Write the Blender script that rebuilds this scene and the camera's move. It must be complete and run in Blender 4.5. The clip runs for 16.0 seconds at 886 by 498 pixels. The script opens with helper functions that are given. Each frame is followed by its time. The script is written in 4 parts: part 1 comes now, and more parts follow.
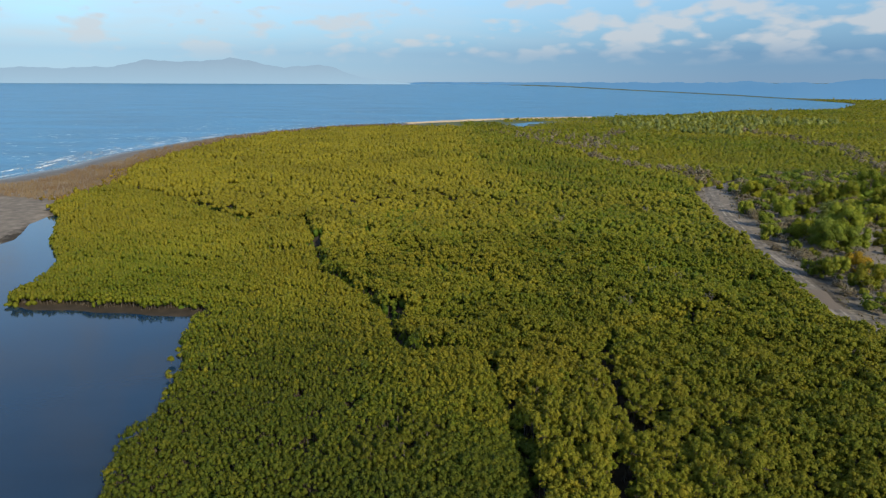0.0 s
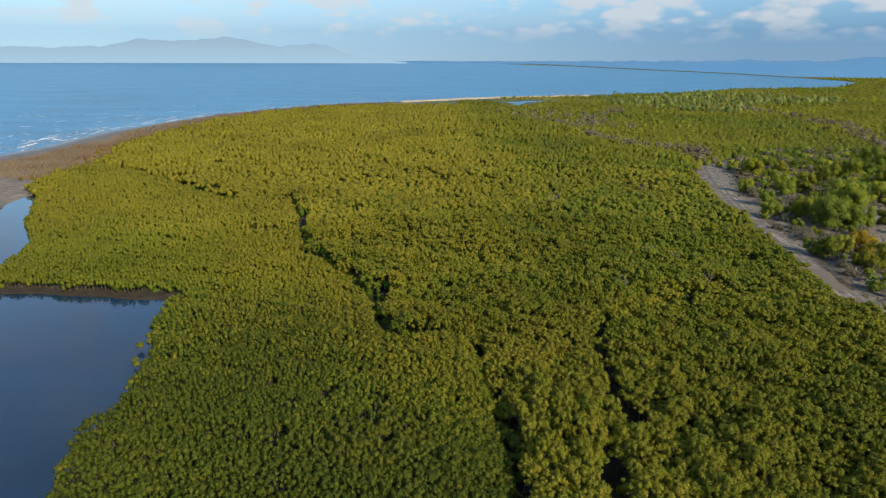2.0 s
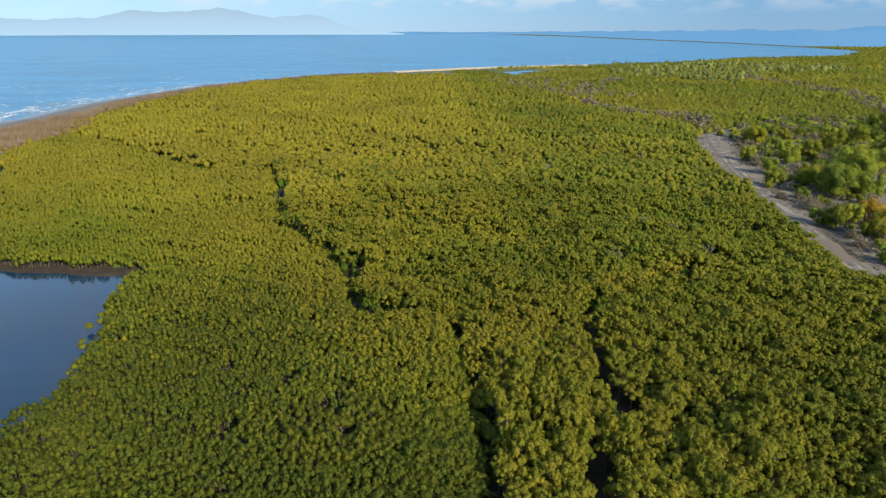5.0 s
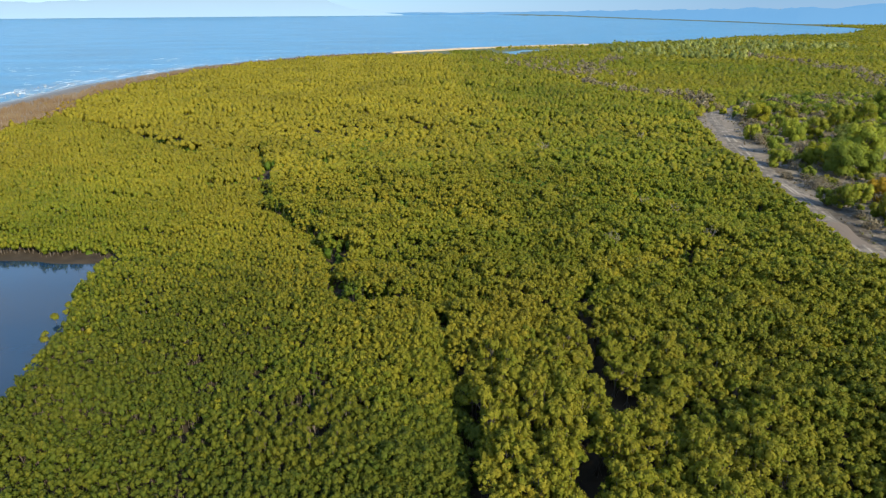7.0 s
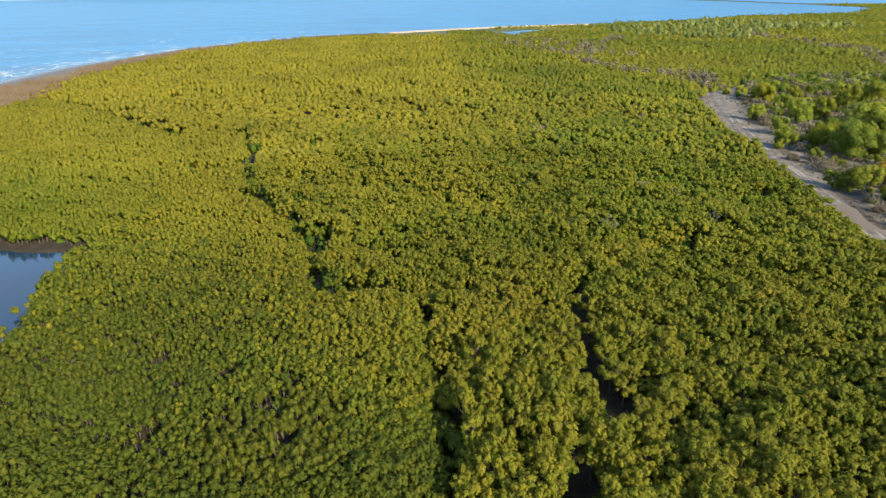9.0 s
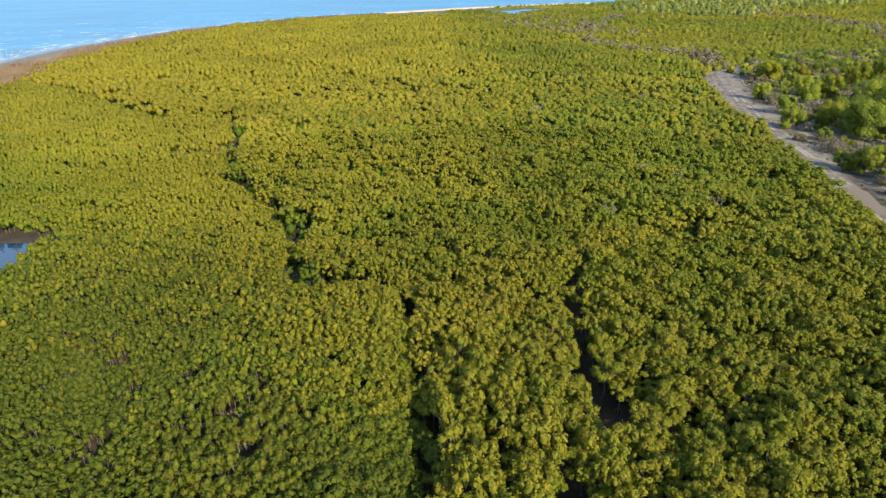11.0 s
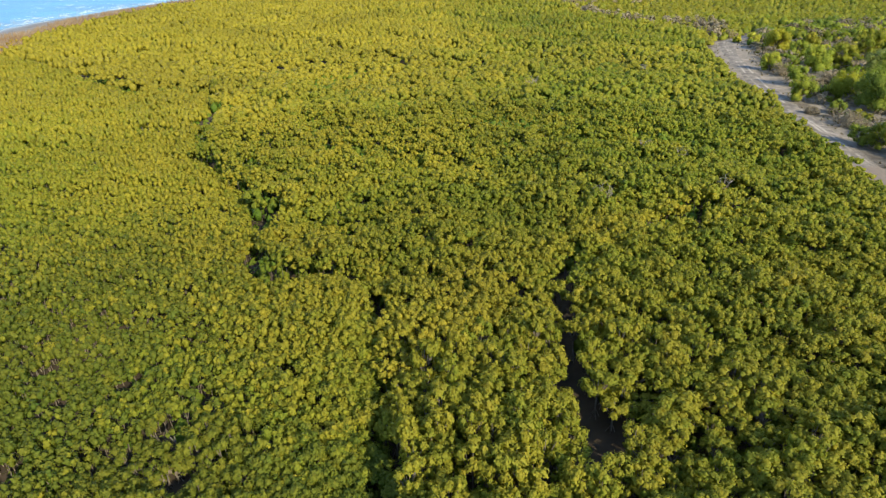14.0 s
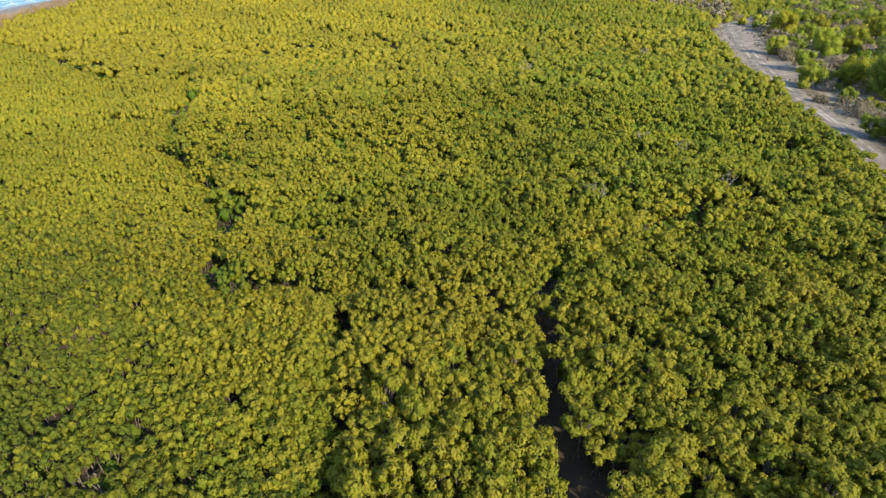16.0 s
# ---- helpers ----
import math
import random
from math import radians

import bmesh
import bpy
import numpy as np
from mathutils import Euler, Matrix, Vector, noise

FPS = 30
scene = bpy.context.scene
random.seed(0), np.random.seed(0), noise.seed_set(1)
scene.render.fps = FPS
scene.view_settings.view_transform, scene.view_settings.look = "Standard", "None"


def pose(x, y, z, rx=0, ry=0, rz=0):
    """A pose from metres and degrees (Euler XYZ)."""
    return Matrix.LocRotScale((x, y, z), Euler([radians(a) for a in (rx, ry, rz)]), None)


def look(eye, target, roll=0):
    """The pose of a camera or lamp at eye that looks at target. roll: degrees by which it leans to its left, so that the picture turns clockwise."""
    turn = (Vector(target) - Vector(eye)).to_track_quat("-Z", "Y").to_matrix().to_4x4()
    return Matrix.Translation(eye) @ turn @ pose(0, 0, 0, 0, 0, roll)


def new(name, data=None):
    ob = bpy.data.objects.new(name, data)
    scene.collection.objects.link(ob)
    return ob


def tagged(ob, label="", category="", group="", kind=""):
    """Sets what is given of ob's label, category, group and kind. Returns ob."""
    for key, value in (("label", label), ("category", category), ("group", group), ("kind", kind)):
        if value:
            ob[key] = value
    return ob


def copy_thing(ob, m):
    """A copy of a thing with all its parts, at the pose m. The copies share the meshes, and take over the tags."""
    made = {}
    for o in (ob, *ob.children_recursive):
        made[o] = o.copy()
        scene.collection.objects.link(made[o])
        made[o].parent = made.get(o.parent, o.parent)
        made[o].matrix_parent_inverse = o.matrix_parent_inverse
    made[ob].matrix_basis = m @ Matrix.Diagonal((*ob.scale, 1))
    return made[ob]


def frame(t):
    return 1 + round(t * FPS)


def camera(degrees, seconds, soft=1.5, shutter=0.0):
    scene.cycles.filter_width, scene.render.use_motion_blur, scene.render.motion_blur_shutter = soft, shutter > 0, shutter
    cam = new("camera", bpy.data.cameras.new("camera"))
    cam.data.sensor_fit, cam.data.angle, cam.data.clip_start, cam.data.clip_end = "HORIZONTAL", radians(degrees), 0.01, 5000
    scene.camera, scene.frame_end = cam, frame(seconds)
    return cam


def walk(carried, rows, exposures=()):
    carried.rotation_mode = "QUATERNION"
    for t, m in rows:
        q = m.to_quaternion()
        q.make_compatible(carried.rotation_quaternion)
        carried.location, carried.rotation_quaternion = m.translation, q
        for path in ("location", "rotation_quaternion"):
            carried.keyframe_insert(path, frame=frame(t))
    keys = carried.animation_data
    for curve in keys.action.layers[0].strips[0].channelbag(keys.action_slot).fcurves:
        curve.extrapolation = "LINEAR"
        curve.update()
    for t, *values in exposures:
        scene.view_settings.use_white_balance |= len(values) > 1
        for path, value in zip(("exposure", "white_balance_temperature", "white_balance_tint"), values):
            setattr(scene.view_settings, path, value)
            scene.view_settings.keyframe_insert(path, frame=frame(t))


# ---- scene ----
cam = camera(72.2, 16.0, soft=1.25)
PATH = [
    (0, (0.735, -10.121, 55.04), (0.77, -8.194, 54.505), 0.3),
    (0.5, (1.289, -8.464, 54.502), (1.326, -6.542, 53.951), 0.3),
    (1, (1.999, -6.683, 53.994), (2.038, -4.765, 53.427), 0.3),
    (1.5, (2.766, -5.067, 53.48), (2.807, -3.153, 52.899), 0.2),
    (2, (3.467, -3.533, 52.821), (3.509, -1.624, 52.226), 0.2),
    (2.5, (4.296, -1.9, 52.164), (4.339, 0.005, 51.556), 0.1),
    (3, (5.04, -0.377, 51.574), (5.084, 1.523, 50.952), 0.1),
    (3.5, (5.791, 1.229, 51.053), (5.835, 3.125, 50.417), 0.0),
    (4, (6.408, 2.7, 50.454), (6.453, 4.591, 49.804), -0.0),
    (6.5, (9.603, 10.131, 47.675), (9.646, 11.999, 46.962), -0.3),
    (7, (10.236, 11.617, 47.262), (10.278, 13.479, 46.535), -0.4),
    (7.5, (10.881, 13.244, 46.829), (10.922, 15.101, 46.089), -0.4),
    (8, (11.533, 14.799, 46.397), (11.573, 16.651, 45.644), -0.5),
    (8.5, (12.157, 16.293, 45.988), (12.197, 18.14, 45.223), -0.6),
    (9, (12.774, 17.705, 45.613), (12.813, 19.547, 44.835), -0.6),
    (11.5, (15.901, 25.322, 43.371), (15.934, 27.137, 42.531), -1.0),
    (12, (16.4, 26.733, 42.873), (16.433, 28.542, 42.022), -1.0),
    (12.5, (16.974, 28.122, 42.451), (17.005, 29.926, 41.588), -1.1),
    (13, (17.485, 29.587, 42.08), (17.516, 31.385, 41.206), -1.2),
    (13.5, (18.126, 31.112, 41.781), (18.155, 32.904, 40.894), -1.2),
    (14, (18.857, 32.852, 41.645), (18.885, 34.637, 40.745), -1.3),
    (14.5, (19.689, 34.605, 41.599), (19.715, 36.384, 40.685), -1.3),
    (15, (20.566, 36.533, 41.442), (20.589, 38.306, 40.516), -1.4),
    (15.5, (21.382, 38.569, 41.342), (21.405, 40.336, 40.404), -1.4),
    (16, (22.221, 40.466, 41.148), (22.243, 42.226, 40.199), -1.4),
]
EXPOSURE = [(0, 0.35), (4, 0.66), (9, 1.11), (12.5, 1.30), (16, 1.41)]
walk(cam, [(t, look(eye, target, roll)) for t, eye, target, roll in PATH], EXPOSURE)

# ---------------------------------------------------------------- world, sun
SUN_AZ, SUN_EL = math.radians(145), math.radians(30)      # low sun, from the landward side
world = bpy.data.worlds.new("sky")
scene.world = world
world.use_nodes = True
wn, wl = world.node_tree.nodes, world.node_tree.links
wn.clear()
w_out = wn.new("ShaderNodeOutputWorld")
w_bg = wn.new("ShaderNodeBackground")
w_bg.inputs["Strength"].default_value = 0.145
w_sky = wn.new("ShaderNodeTexSky")
w_sky.sky_type = "NISHITA"
w_sky.sun_disc = False
w_sky.sun_elevation, w_sky.sun_rotation = SUN_EL, SUN_AZ
w_sky.air_density, w_sky.dust_density, w_sky.ozone_density = 1.0, 0.0, 4.0
w_co = wn.new("ShaderNodeTexCoord")
w_map = wn.new("ShaderNodeMapping")
w_map.inputs["Scale"].default_value = (14.0, 14.0, 36.0)
w_map.inputs["Location"].default_value = (1.3, 0.4, 0.62)
w_noise = wn.new("ShaderNodeTexNoise")
w_noise.inputs["Scale"].default_value = 1.0
w_noise.inputs["Detail"].default_value = 7.0
w_noise.inputs["Roughness"].default_value = 0.48
w_ramp = wn.new("ShaderNodeValToRGB")
w_ramp.color_ramp.elements[0].position = 0.365
w_ramp.color_ramp.elements[1].position = 0.52
w_sep = wn.new("ShaderNodeSeparateXYZ")
w_low = wn.new("ShaderNodeMapRange")
w_low.inputs["From Min"].default_value = 0.022
w_low.inputs["From Max"].default_value = 0.06
w_mul = wn.new("ShaderNodeMath")
w_mul.operation = "MULTIPLY"
w_soft = wn.new("ShaderNodeMath")
w_soft.operation = "MULTIPLY"
w_soft.inputs[1].default_value = 0.72
w_mix = wn.new("ShaderNodeMix")
w_mix.data_type = "RGBA"
w_mix.inputs["B"].default_value = (3.45, 3.55, 3.68, 1)
wl.new(w_co.outputs["Generated"], w_map.inputs["Vector"])
wl.new(w_map.outputs["Vector"], w_noise.inputs["Vector"])
w_puff = wn.new("ShaderNodeTexVoronoi")
w_puff.feature = "SMOOTH_F1"
w_puff.inputs["Scale"].default_value = 2.6
w_puff.inputs["Smoothness"].default_value = 0.6
w_head = wn.new("ShaderNodeMath")
w_head.operation = "MULTIPLY_ADD"
w_head.inputs[1].default_value = -0.22
wl.new(w_map.outputs["Vector"], w_puff.inputs["Vector"])
wl.new(w_puff.outputs["Distance"], w_head.inputs[0])
wl.new(w_noise.outputs["Fac"], w_head.inputs[2])
wl.new(w_head.outputs["Value"], w_ramp.inputs["Fac"])
wl.new(w_co.outputs["Generated"], w_sep.inputs["Vector"])
wl.new(w_sep.outputs["Z"], w_low.inputs["Value"])
wl.new(w_ramp.outputs["Color"], w_mul.inputs[0])
wl.new(w_low.outputs["Result"], w_mul.inputs[1])
wl.new(w_mul.outputs["Value"], w_soft.inputs[0])
w_veil_map = wn.new("ShaderNodeMapping")       # a thin bank of soft cloud, thickest over the sea
w_veil_map.inputs["Scale"].default_value = (5.0, 5.0, 30.0)
w_veil = wn.new("ShaderNodeTexNoise")
w_veil.inputs["Scale"].default_value = 1.3
w_veil.inputs["Detail"].default_value = 6.0
w_veil_ramp = wn.new("ShaderNodeValToRGB")
w_veil_ramp.color_ramp.elements[0].position = 0.34
w_veil_ramp.color_ramp.elements[1].position = 0.68
w_lean = wn.new("ShaderNodeMapRange")
w_lean.inputs["From Min"].default_value, w_lean.inputs["From Max"].default_value = -0.55, 0.35
w_lean.inputs["To Min"].default_value, w_lean.inputs["To Max"].default_value = 0.5, 0.06
w_thin = wn.new("ShaderNodeMath")
w_thin.operation = "MULTIPLY"
w_bank = wn.new("ShaderNodeMath")
w_bank.operation = "MULTIPLY"
w_most = wn.new("ShaderNodeMath")
w_most.operation = "MAXIMUM"
wl.new(w_co.outputs["Generated"], w_veil_map.inputs["Vector"])
wl.new(w_veil_map.outputs["Vector"], w_veil.inputs["Vector"])
wl.new(w_veil.outputs["Fac"], w_veil_ramp.inputs["Fac"])
wl.new(w_sep.outputs["X"], w_lean.inputs["Value"])
wl.new(w_veil_ramp.outputs["Color"], w_thin.inputs[0])
wl.new(w_lean.outputs["Result"], w_thin.inputs[1])
wl.new(w_thin.outputs["Value"], w_bank.inputs[0])
wl.new(w_low.outputs["Result"], w_bank.inputs[1])
wl.new(w_bank.outputs["Value"], w_most.inputs[0])
wl.new(w_soft.outputs["Value"], w_most.inputs[1])
wl.new(w_most.outputs["Value"], w_mix.inputs["Factor"])
w_tint = wn.new("ShaderNodeMix")
w_tint.data_type, w_tint.blend_type = "RGBA", "MULTIPLY"
w_tint.inputs["Factor"].default_value = 1.0
w_tint.inputs["B"].default_value = (1.2, 1.34, 1.3, 1)
w_side = wn.new("ShaderNodeMapRange")          # the air is brighter over the sea than over the land
w_side.inputs["From Min"].default_value = -0.5
w_side.inputs["From Max"].default_value = 0.45
w_air = wn.new("ShaderNodeMix")
w_air.data_type = "RGBA"
w_air.inputs["A"].default_value = (1.6, 2.68, 3.85, 1)
w_air.inputs["B"].default_value = (0.47, 1.22, 2.42, 1)
w_up = wn.new("ShaderNodeMapRange")            # haze along the horizon
w_up.inputs["From Min"].default_value = 0.04
w_up.inputs["From Max"].default_value = 0.30
w_up.inputs["To Min"].default_value = 0.92
w_up.inputs["To Max"].default_value = 0.0
w_haze = wn.new("ShaderNodeMix")
w_haze.data_type = "RGBA"
wl.new(w_sky.outputs["Color"], w_tint.inputs["A"])
wl.new(w_sep.outputs["X"], w_side.inputs["Value"])
wl.new(w_side.outputs["Result"], w_air.inputs["Factor"])
wl.new(w_sep.outputs["Z"], w_up.inputs["Value"])
wl.new(w_up.outputs["Result"], w_haze.inputs["Factor"])
wl.new(w_tint.outputs["Result"], w_haze.inputs["A"])
wl.new(w_air.outputs["Result"], w_haze.inputs["B"])
wl.new(w_haze.outputs["Result"], w_mix.inputs["A"])
wl.new(w_mix.outputs["Result"], w_bg.inputs["Color"])
wl.new(w_bg.outputs["Background"], w_out.inputs["Surface"])

sun = new("sun", bpy.data.lights.new("sun", "SUN"))
sun.data.energy = 4.8
sun.data.angle = math.radians(0.6)
sun.data.color = (1.0, 0.83, 0.54)
to_sun = Vector((math.sin(SUN_AZ) * math.cos(SUN_EL), math.cos(SUN_AZ) * math.cos(SUN_EL), math.sin(SUN_EL)))
sun.matrix_world = look(to_sun * 300, (0, 0, 0))


# ---------------------------------------------------------------- materials
class Nodes:
    """A small builder of node materials."""

    def __init__(self, name):
        self.mat = bpy.data.materials.new(name)
        self.mat.use_nodes = True
        self.tree = self.mat.node_tree
        self.bsdf = self.tree.nodes["Principled BSDF"]
        self.out = self.tree.nodes["Material Output"]

    def add(self, kind, **values):
        node = self.tree.nodes.new(kind)
        for key, value in values.items():
            node.inputs[key.replace("_", " ")].default_value = value
        return node

    def link(self, a, b):
        self.tree.links.new(a, b)

    def noise(self, scale, detail=4.0, rough=0.55, stretch=None):
        co = self.add("ShaderNodeNewGeometry").outputs["Position"]
        if stretch:
            m = self.add("ShaderNodeMapping", Scale=stretch)
            self.link(co, m.inputs["Vector"])
            co = m.outputs["Vector"]
        n = self.add("ShaderNodeTexNoise", Scale=scale, Detail=detail, Roughness=rough)
        self.link(co, n.inputs["Vector"])
        return n.outputs["Fac"]

    def ramp(self, fac, stops):
        r = self.add("ShaderNodeValToRGB")
        e = r.color_ramp.elements
        while len(e) < len(stops):
            e.new(0.5)
        for el, (p, c) in zip(e, stops):
            el.position, el.color = p, (*c, 1)
        self.link(fac, r.inputs["Fac"])
        return r.outputs["Color"]

    def math(self, op, a, b):
        n = self.add("ShaderNodeMath")
        n.operation = op
        for i, v in enumerate((a, b)):
            if isinstance(v, (int, float)):
                n.inputs[i].default_value = v
            else:
                self.link(v, n.inputs[i])
        return n.outputs[0]

    def mix(self, fac, a, b, blend="MIX"):
        n = self.add("ShaderNodeMix")
        n.data_type, n.blend_type = "RGBA", blend
        for key, v in (("Factor", fac), ("A", a), ("B", b)):
            if isinstance(v, (int, float)):
                n.inputs[key].default_value = v
            elif isinstance(v, tuple):
                n.inputs[key].default_value = (*v, 1)
            else:
                self.link(v, n.inputs[key])
        return n.outputs["Result"]

    def attr(self, name):
        n = self.add("ShaderNodeAttribute")
        n.attribute_name = name
        return n.outputs["Fac"]

    def bump(self, height, strength, distance):
        b = self.add("ShaderNodeBump", Strength=strength, Distance=distance)
        self.link(height, b.inputs["Height"])
        self.link(b.outputs["Normal"], self.bsdf.inputs["Normal"])

    def base(self, color, rough=0.8, spec=0.3):
        if isinstance(color, tuple):
            self.bsdf.inputs["Base Color"].default_value = (*color, 1)
        else:
            self.link(color, self.bsdf.inputs["Base Color"])
        self.bsdf.inputs["Roughness"].default_value = rough
        self.bsdf.inputs["Specular IOR Level"].default_value = spec
        return self


def foliage(name, dark, mid, light, through_light=0.46, patch=(0.8, 1.2)):
    """Leaves: the colour runs with the tone, each plant's own plus painted top light and low shade, and drifts in
    broad patches.
    """
    n = Nodes(name)
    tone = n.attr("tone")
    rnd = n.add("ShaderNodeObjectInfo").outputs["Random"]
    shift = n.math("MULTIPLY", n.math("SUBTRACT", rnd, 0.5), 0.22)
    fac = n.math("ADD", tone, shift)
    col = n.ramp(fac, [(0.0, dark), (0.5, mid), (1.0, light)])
    broad = n.noise(0.02, 3.0)
    col = n.mix(1.0, col, n.ramp(broad, [(0.3, (patch[0],) * 3), (0.7, (patch[1], patch[1] * 0.98, patch[1] * 0.9))]), "MULTIPLY")
    leafy = n.noise(3.2, 4.0, 0.7)
    col = n.mix(1.0, col, n.ramp(leafy, [(0.32, (0.68, 0.74, 0.7)), (0.68, (1.3, 1.26, 1.2))]), "MULTIPLY")
    n.base(col, 0.6, 0.2)
    n.bump(leafy, 0.7, 0.25)
    tr = n.add("ShaderNodeBsdfTranslucent")
    n.link(n.mix(1.0, col, (1.15, 1.1, 0.6), "MULTIPLY"), tr.inputs["Color"])
    mx = n.add("ShaderNodeMixShader", Fac=through_light)
    n.link(n.bsdf.outputs[0], mx.inputs[1])
    n.link(tr.outputs[0], mx.inputs[2])
    n.link(mx.outputs[0], n.out.inputs["Surface"])
    return n.mat


LEAF = foliage("mangrove_leaf", (0.068, 0.130, 0.014), (0.149, 0.174, 0.017), (0.248, 0.228, 0.025))
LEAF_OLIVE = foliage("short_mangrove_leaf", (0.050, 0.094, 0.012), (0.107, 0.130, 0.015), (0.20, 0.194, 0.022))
LEAF_GREEN = foliage("scrub_leaf", (0.07, 0.125, 0.018), (0.20, 0.25, 0.03), (0.38, 0.37, 0.045), 0.40)
LEAF_PALE = foliage("pale_leaf", (0.08, 0.115, 0.03), (0.15, 0.185, 0.055), (0.26, 0.29, 0.10))
LEAF_ORANGE = foliage("autumn_leaf", (0.15, 0.115, 0.012), (0.31, 0.225, 0.02), (0.46, 0.32, 0.03))
LEAF_LIME = foliage("lime_leaf", (0.11, 0.15, 0.012), (0.24, 0.26, 0.02), (0.42, 0.38, 0.04), 0.42)
LEAF_DRY = foliage("dry_twig", (0.09, 0.076, 0.054), (0.145, 0.124, 0.09), (0.21, 0.185, 0.14), 0.1)
BARK = Nodes("bark")
BARK.base(BARK.ramp(BARK.noise(6, 5, 0.6, (1, 1, 0.25)), [(0.3, (0.05, 0.043, 0.036)), (0.7, (0.15, 0.133, 0.115))]), 0.9)
BARK.bump(BARK.noise(14, 4, 0.6, (1, 1, 0.3)), 0.5, 0.03)
BARK = BARK.mat
BARK_PALE = Nodes("bleached_wood")
BARK_PALE.base(BARK_PALE.ramp(BARK_PALE.noise(3, 4), [(0.3, (0.18, 0.17, 0.16)), (0.7, (0.42, 0.40, 0.38))]), 0.9)
BARK_PALE = BARK_PALE.mat

BARK_GREY = Nodes("weathered_wood")
BARK_GREY.base(BARK_GREY.ramp(BARK_GREY.noise(3, 4), [(0.3, (0.12, 0.108, 0.095)), (0.7, (0.24, 0.22, 0.195))]), 0.9)
BARK_GREY = BARK_GREY.mat

TWIG = Nodes("brown_twig")
TWIG.base(TWIG.ramp(TWIG.noise(0.05, 5), [(0.3, (0.13, 0.085, 0.05)), (0.5, (0.165, 0.122, 0.077)), (0.7, (0.19, 0.152, 0.10))]), 0.9, 0.1)
TWIG = TWIG.mat
GRASS = Nodes("dry_grass")
GRASS.base(GRASS.ramp(GRASS.noise(0.25, 4), [(0.3, (0.09, 0.075, 0.05)), (0.5, (0.17, 0.14, 0.08)), (0.7, (0.13, 0.14, 0.05))]), 0.9, 0.1)
GRASS = GRASS.mat

GROUND = Nodes("ground")
g_sand = GROUND.attr("sand")
g_dry = GROUND.attr("dry")
g_mud = GROUND.ramp(GROUND.noise(0.35, 6), [(0.3, (0.022, 0.018, 0.013)), (0.7, (0.048, 0.038, 0.027))])
g_grass = GROUND.ramp(GROUND.noise(0.6, 6, 0.65), [(0.25, (0.06, 0.053, 0.046)), (0.5, (0.125, 0.113, 0.096)), (0.75, (0.21, 0.19, 0.15))])
g_sandc = GROUND.ramp(GROUND.noise(0.22, 7, 0.62), [(0.25, (0.08, 0.071, 0.062)), (0.5, (0.148, 0.13, 0.112)), (0.75, (0.23, 0.203, 0.172))])
# far land: muted grey-green, distance haze painted into the base colour
g_far_haze = GROUND.ramp(GROUND.noise(0.02, 8, 0.6), [(0.3, (0.05, 0.065, 0.03)), (0.55, (0.075, 0.095, 0.05)), (0.75, (0.12, 0.13, 0.08))])
g_edge = GROUND.math("MULTIPLY", GROUND.math("SUBTRACT", GROUND.noise(0.3, 5, 0.6), 0.5), 0.9)
g_col = GROUND.mix(GROUND.ramp(GROUND.math("ADD", g_dry, g_edge), [(0.35, (0, 0, 0)), (0.65, (1, 1, 1))]), g_mud, g_grass)
g_col = GROUND.mix(GROUND.attr("far"), g_col, g_far_haze)
g_col = GROUND.mix(GROUND.ramp(GROUND.math("ADD", g_sand, g_edge), [(0.4, (0, 0, 0)), (0.6, (1, 1, 1))]), g_col, g_sandc)
g_wet = GROUND.attr("wet")
GROUND.base(GROUND.mix(g_wet, g_col, (0.062, 0.058, 0.055)), 0.9, 0.2)
GROUND.link(GROUND.math("SUBTRACT", 0.9, GROUND.math("MULTIPLY", g_wet, 0.7)), GROUND.bsdf.inputs["Roughness"])
GROUND.bump(GROUND.noise(1.2, 6, 0.6), 0.5, 0.12)
GROUND = GROUND.mat

SAND = Nodes("track_sand")
s_col = SAND.ramp(SAND.noise(0.42, 8, 0.72), [(0.3, (0.06, 0.055, 0.051)), (0.48, (0.108, 0.099, 0.090)), (0.7, (0.20, 0.183, 0.162))])
s_col = SAND.mix(SAND.math("MULTIPLY", SAND.attr("rut"), SAND.ramp(SAND.noise(0.16, 3), [(0.42, (0, 0, 0)), (0.6, (0.75, 0.75, 0.75))])), s_col, (0.34, 0.315, 0.28))
s_col = SAND.mix(SAND.ramp(SAND.math("ADD", SAND.attr("edge"), SAND.math("MULTIPLY", SAND.math("SUBTRACT", SAND.noise(0.5, 6, 0.65), 0.5), 1.6)), [(0.45, (0, 0, 0)), (0.7, (1, 1, 1))]), s_col, (0.13, 0.11, 0.095))
SAND.base(s_col, 0.95, 0.15)
SAND.bump(SAND.noise(2.5, 6, 0.6), 0.5, 0.06)
SAND = SAND.mat
DRY_SAND = Nodes("dry_sand")
DRY_SAND.base(DRY_SAND.ramp(DRY_SAND.noise(0.1, 6, 0.6), [(0.3, (0.36, 0.27, 0.17)), (0.7, (0.52, 0.42, 0.29))]), 0.95, 0.15)
DRY_SAND = DRY_SAND.mat


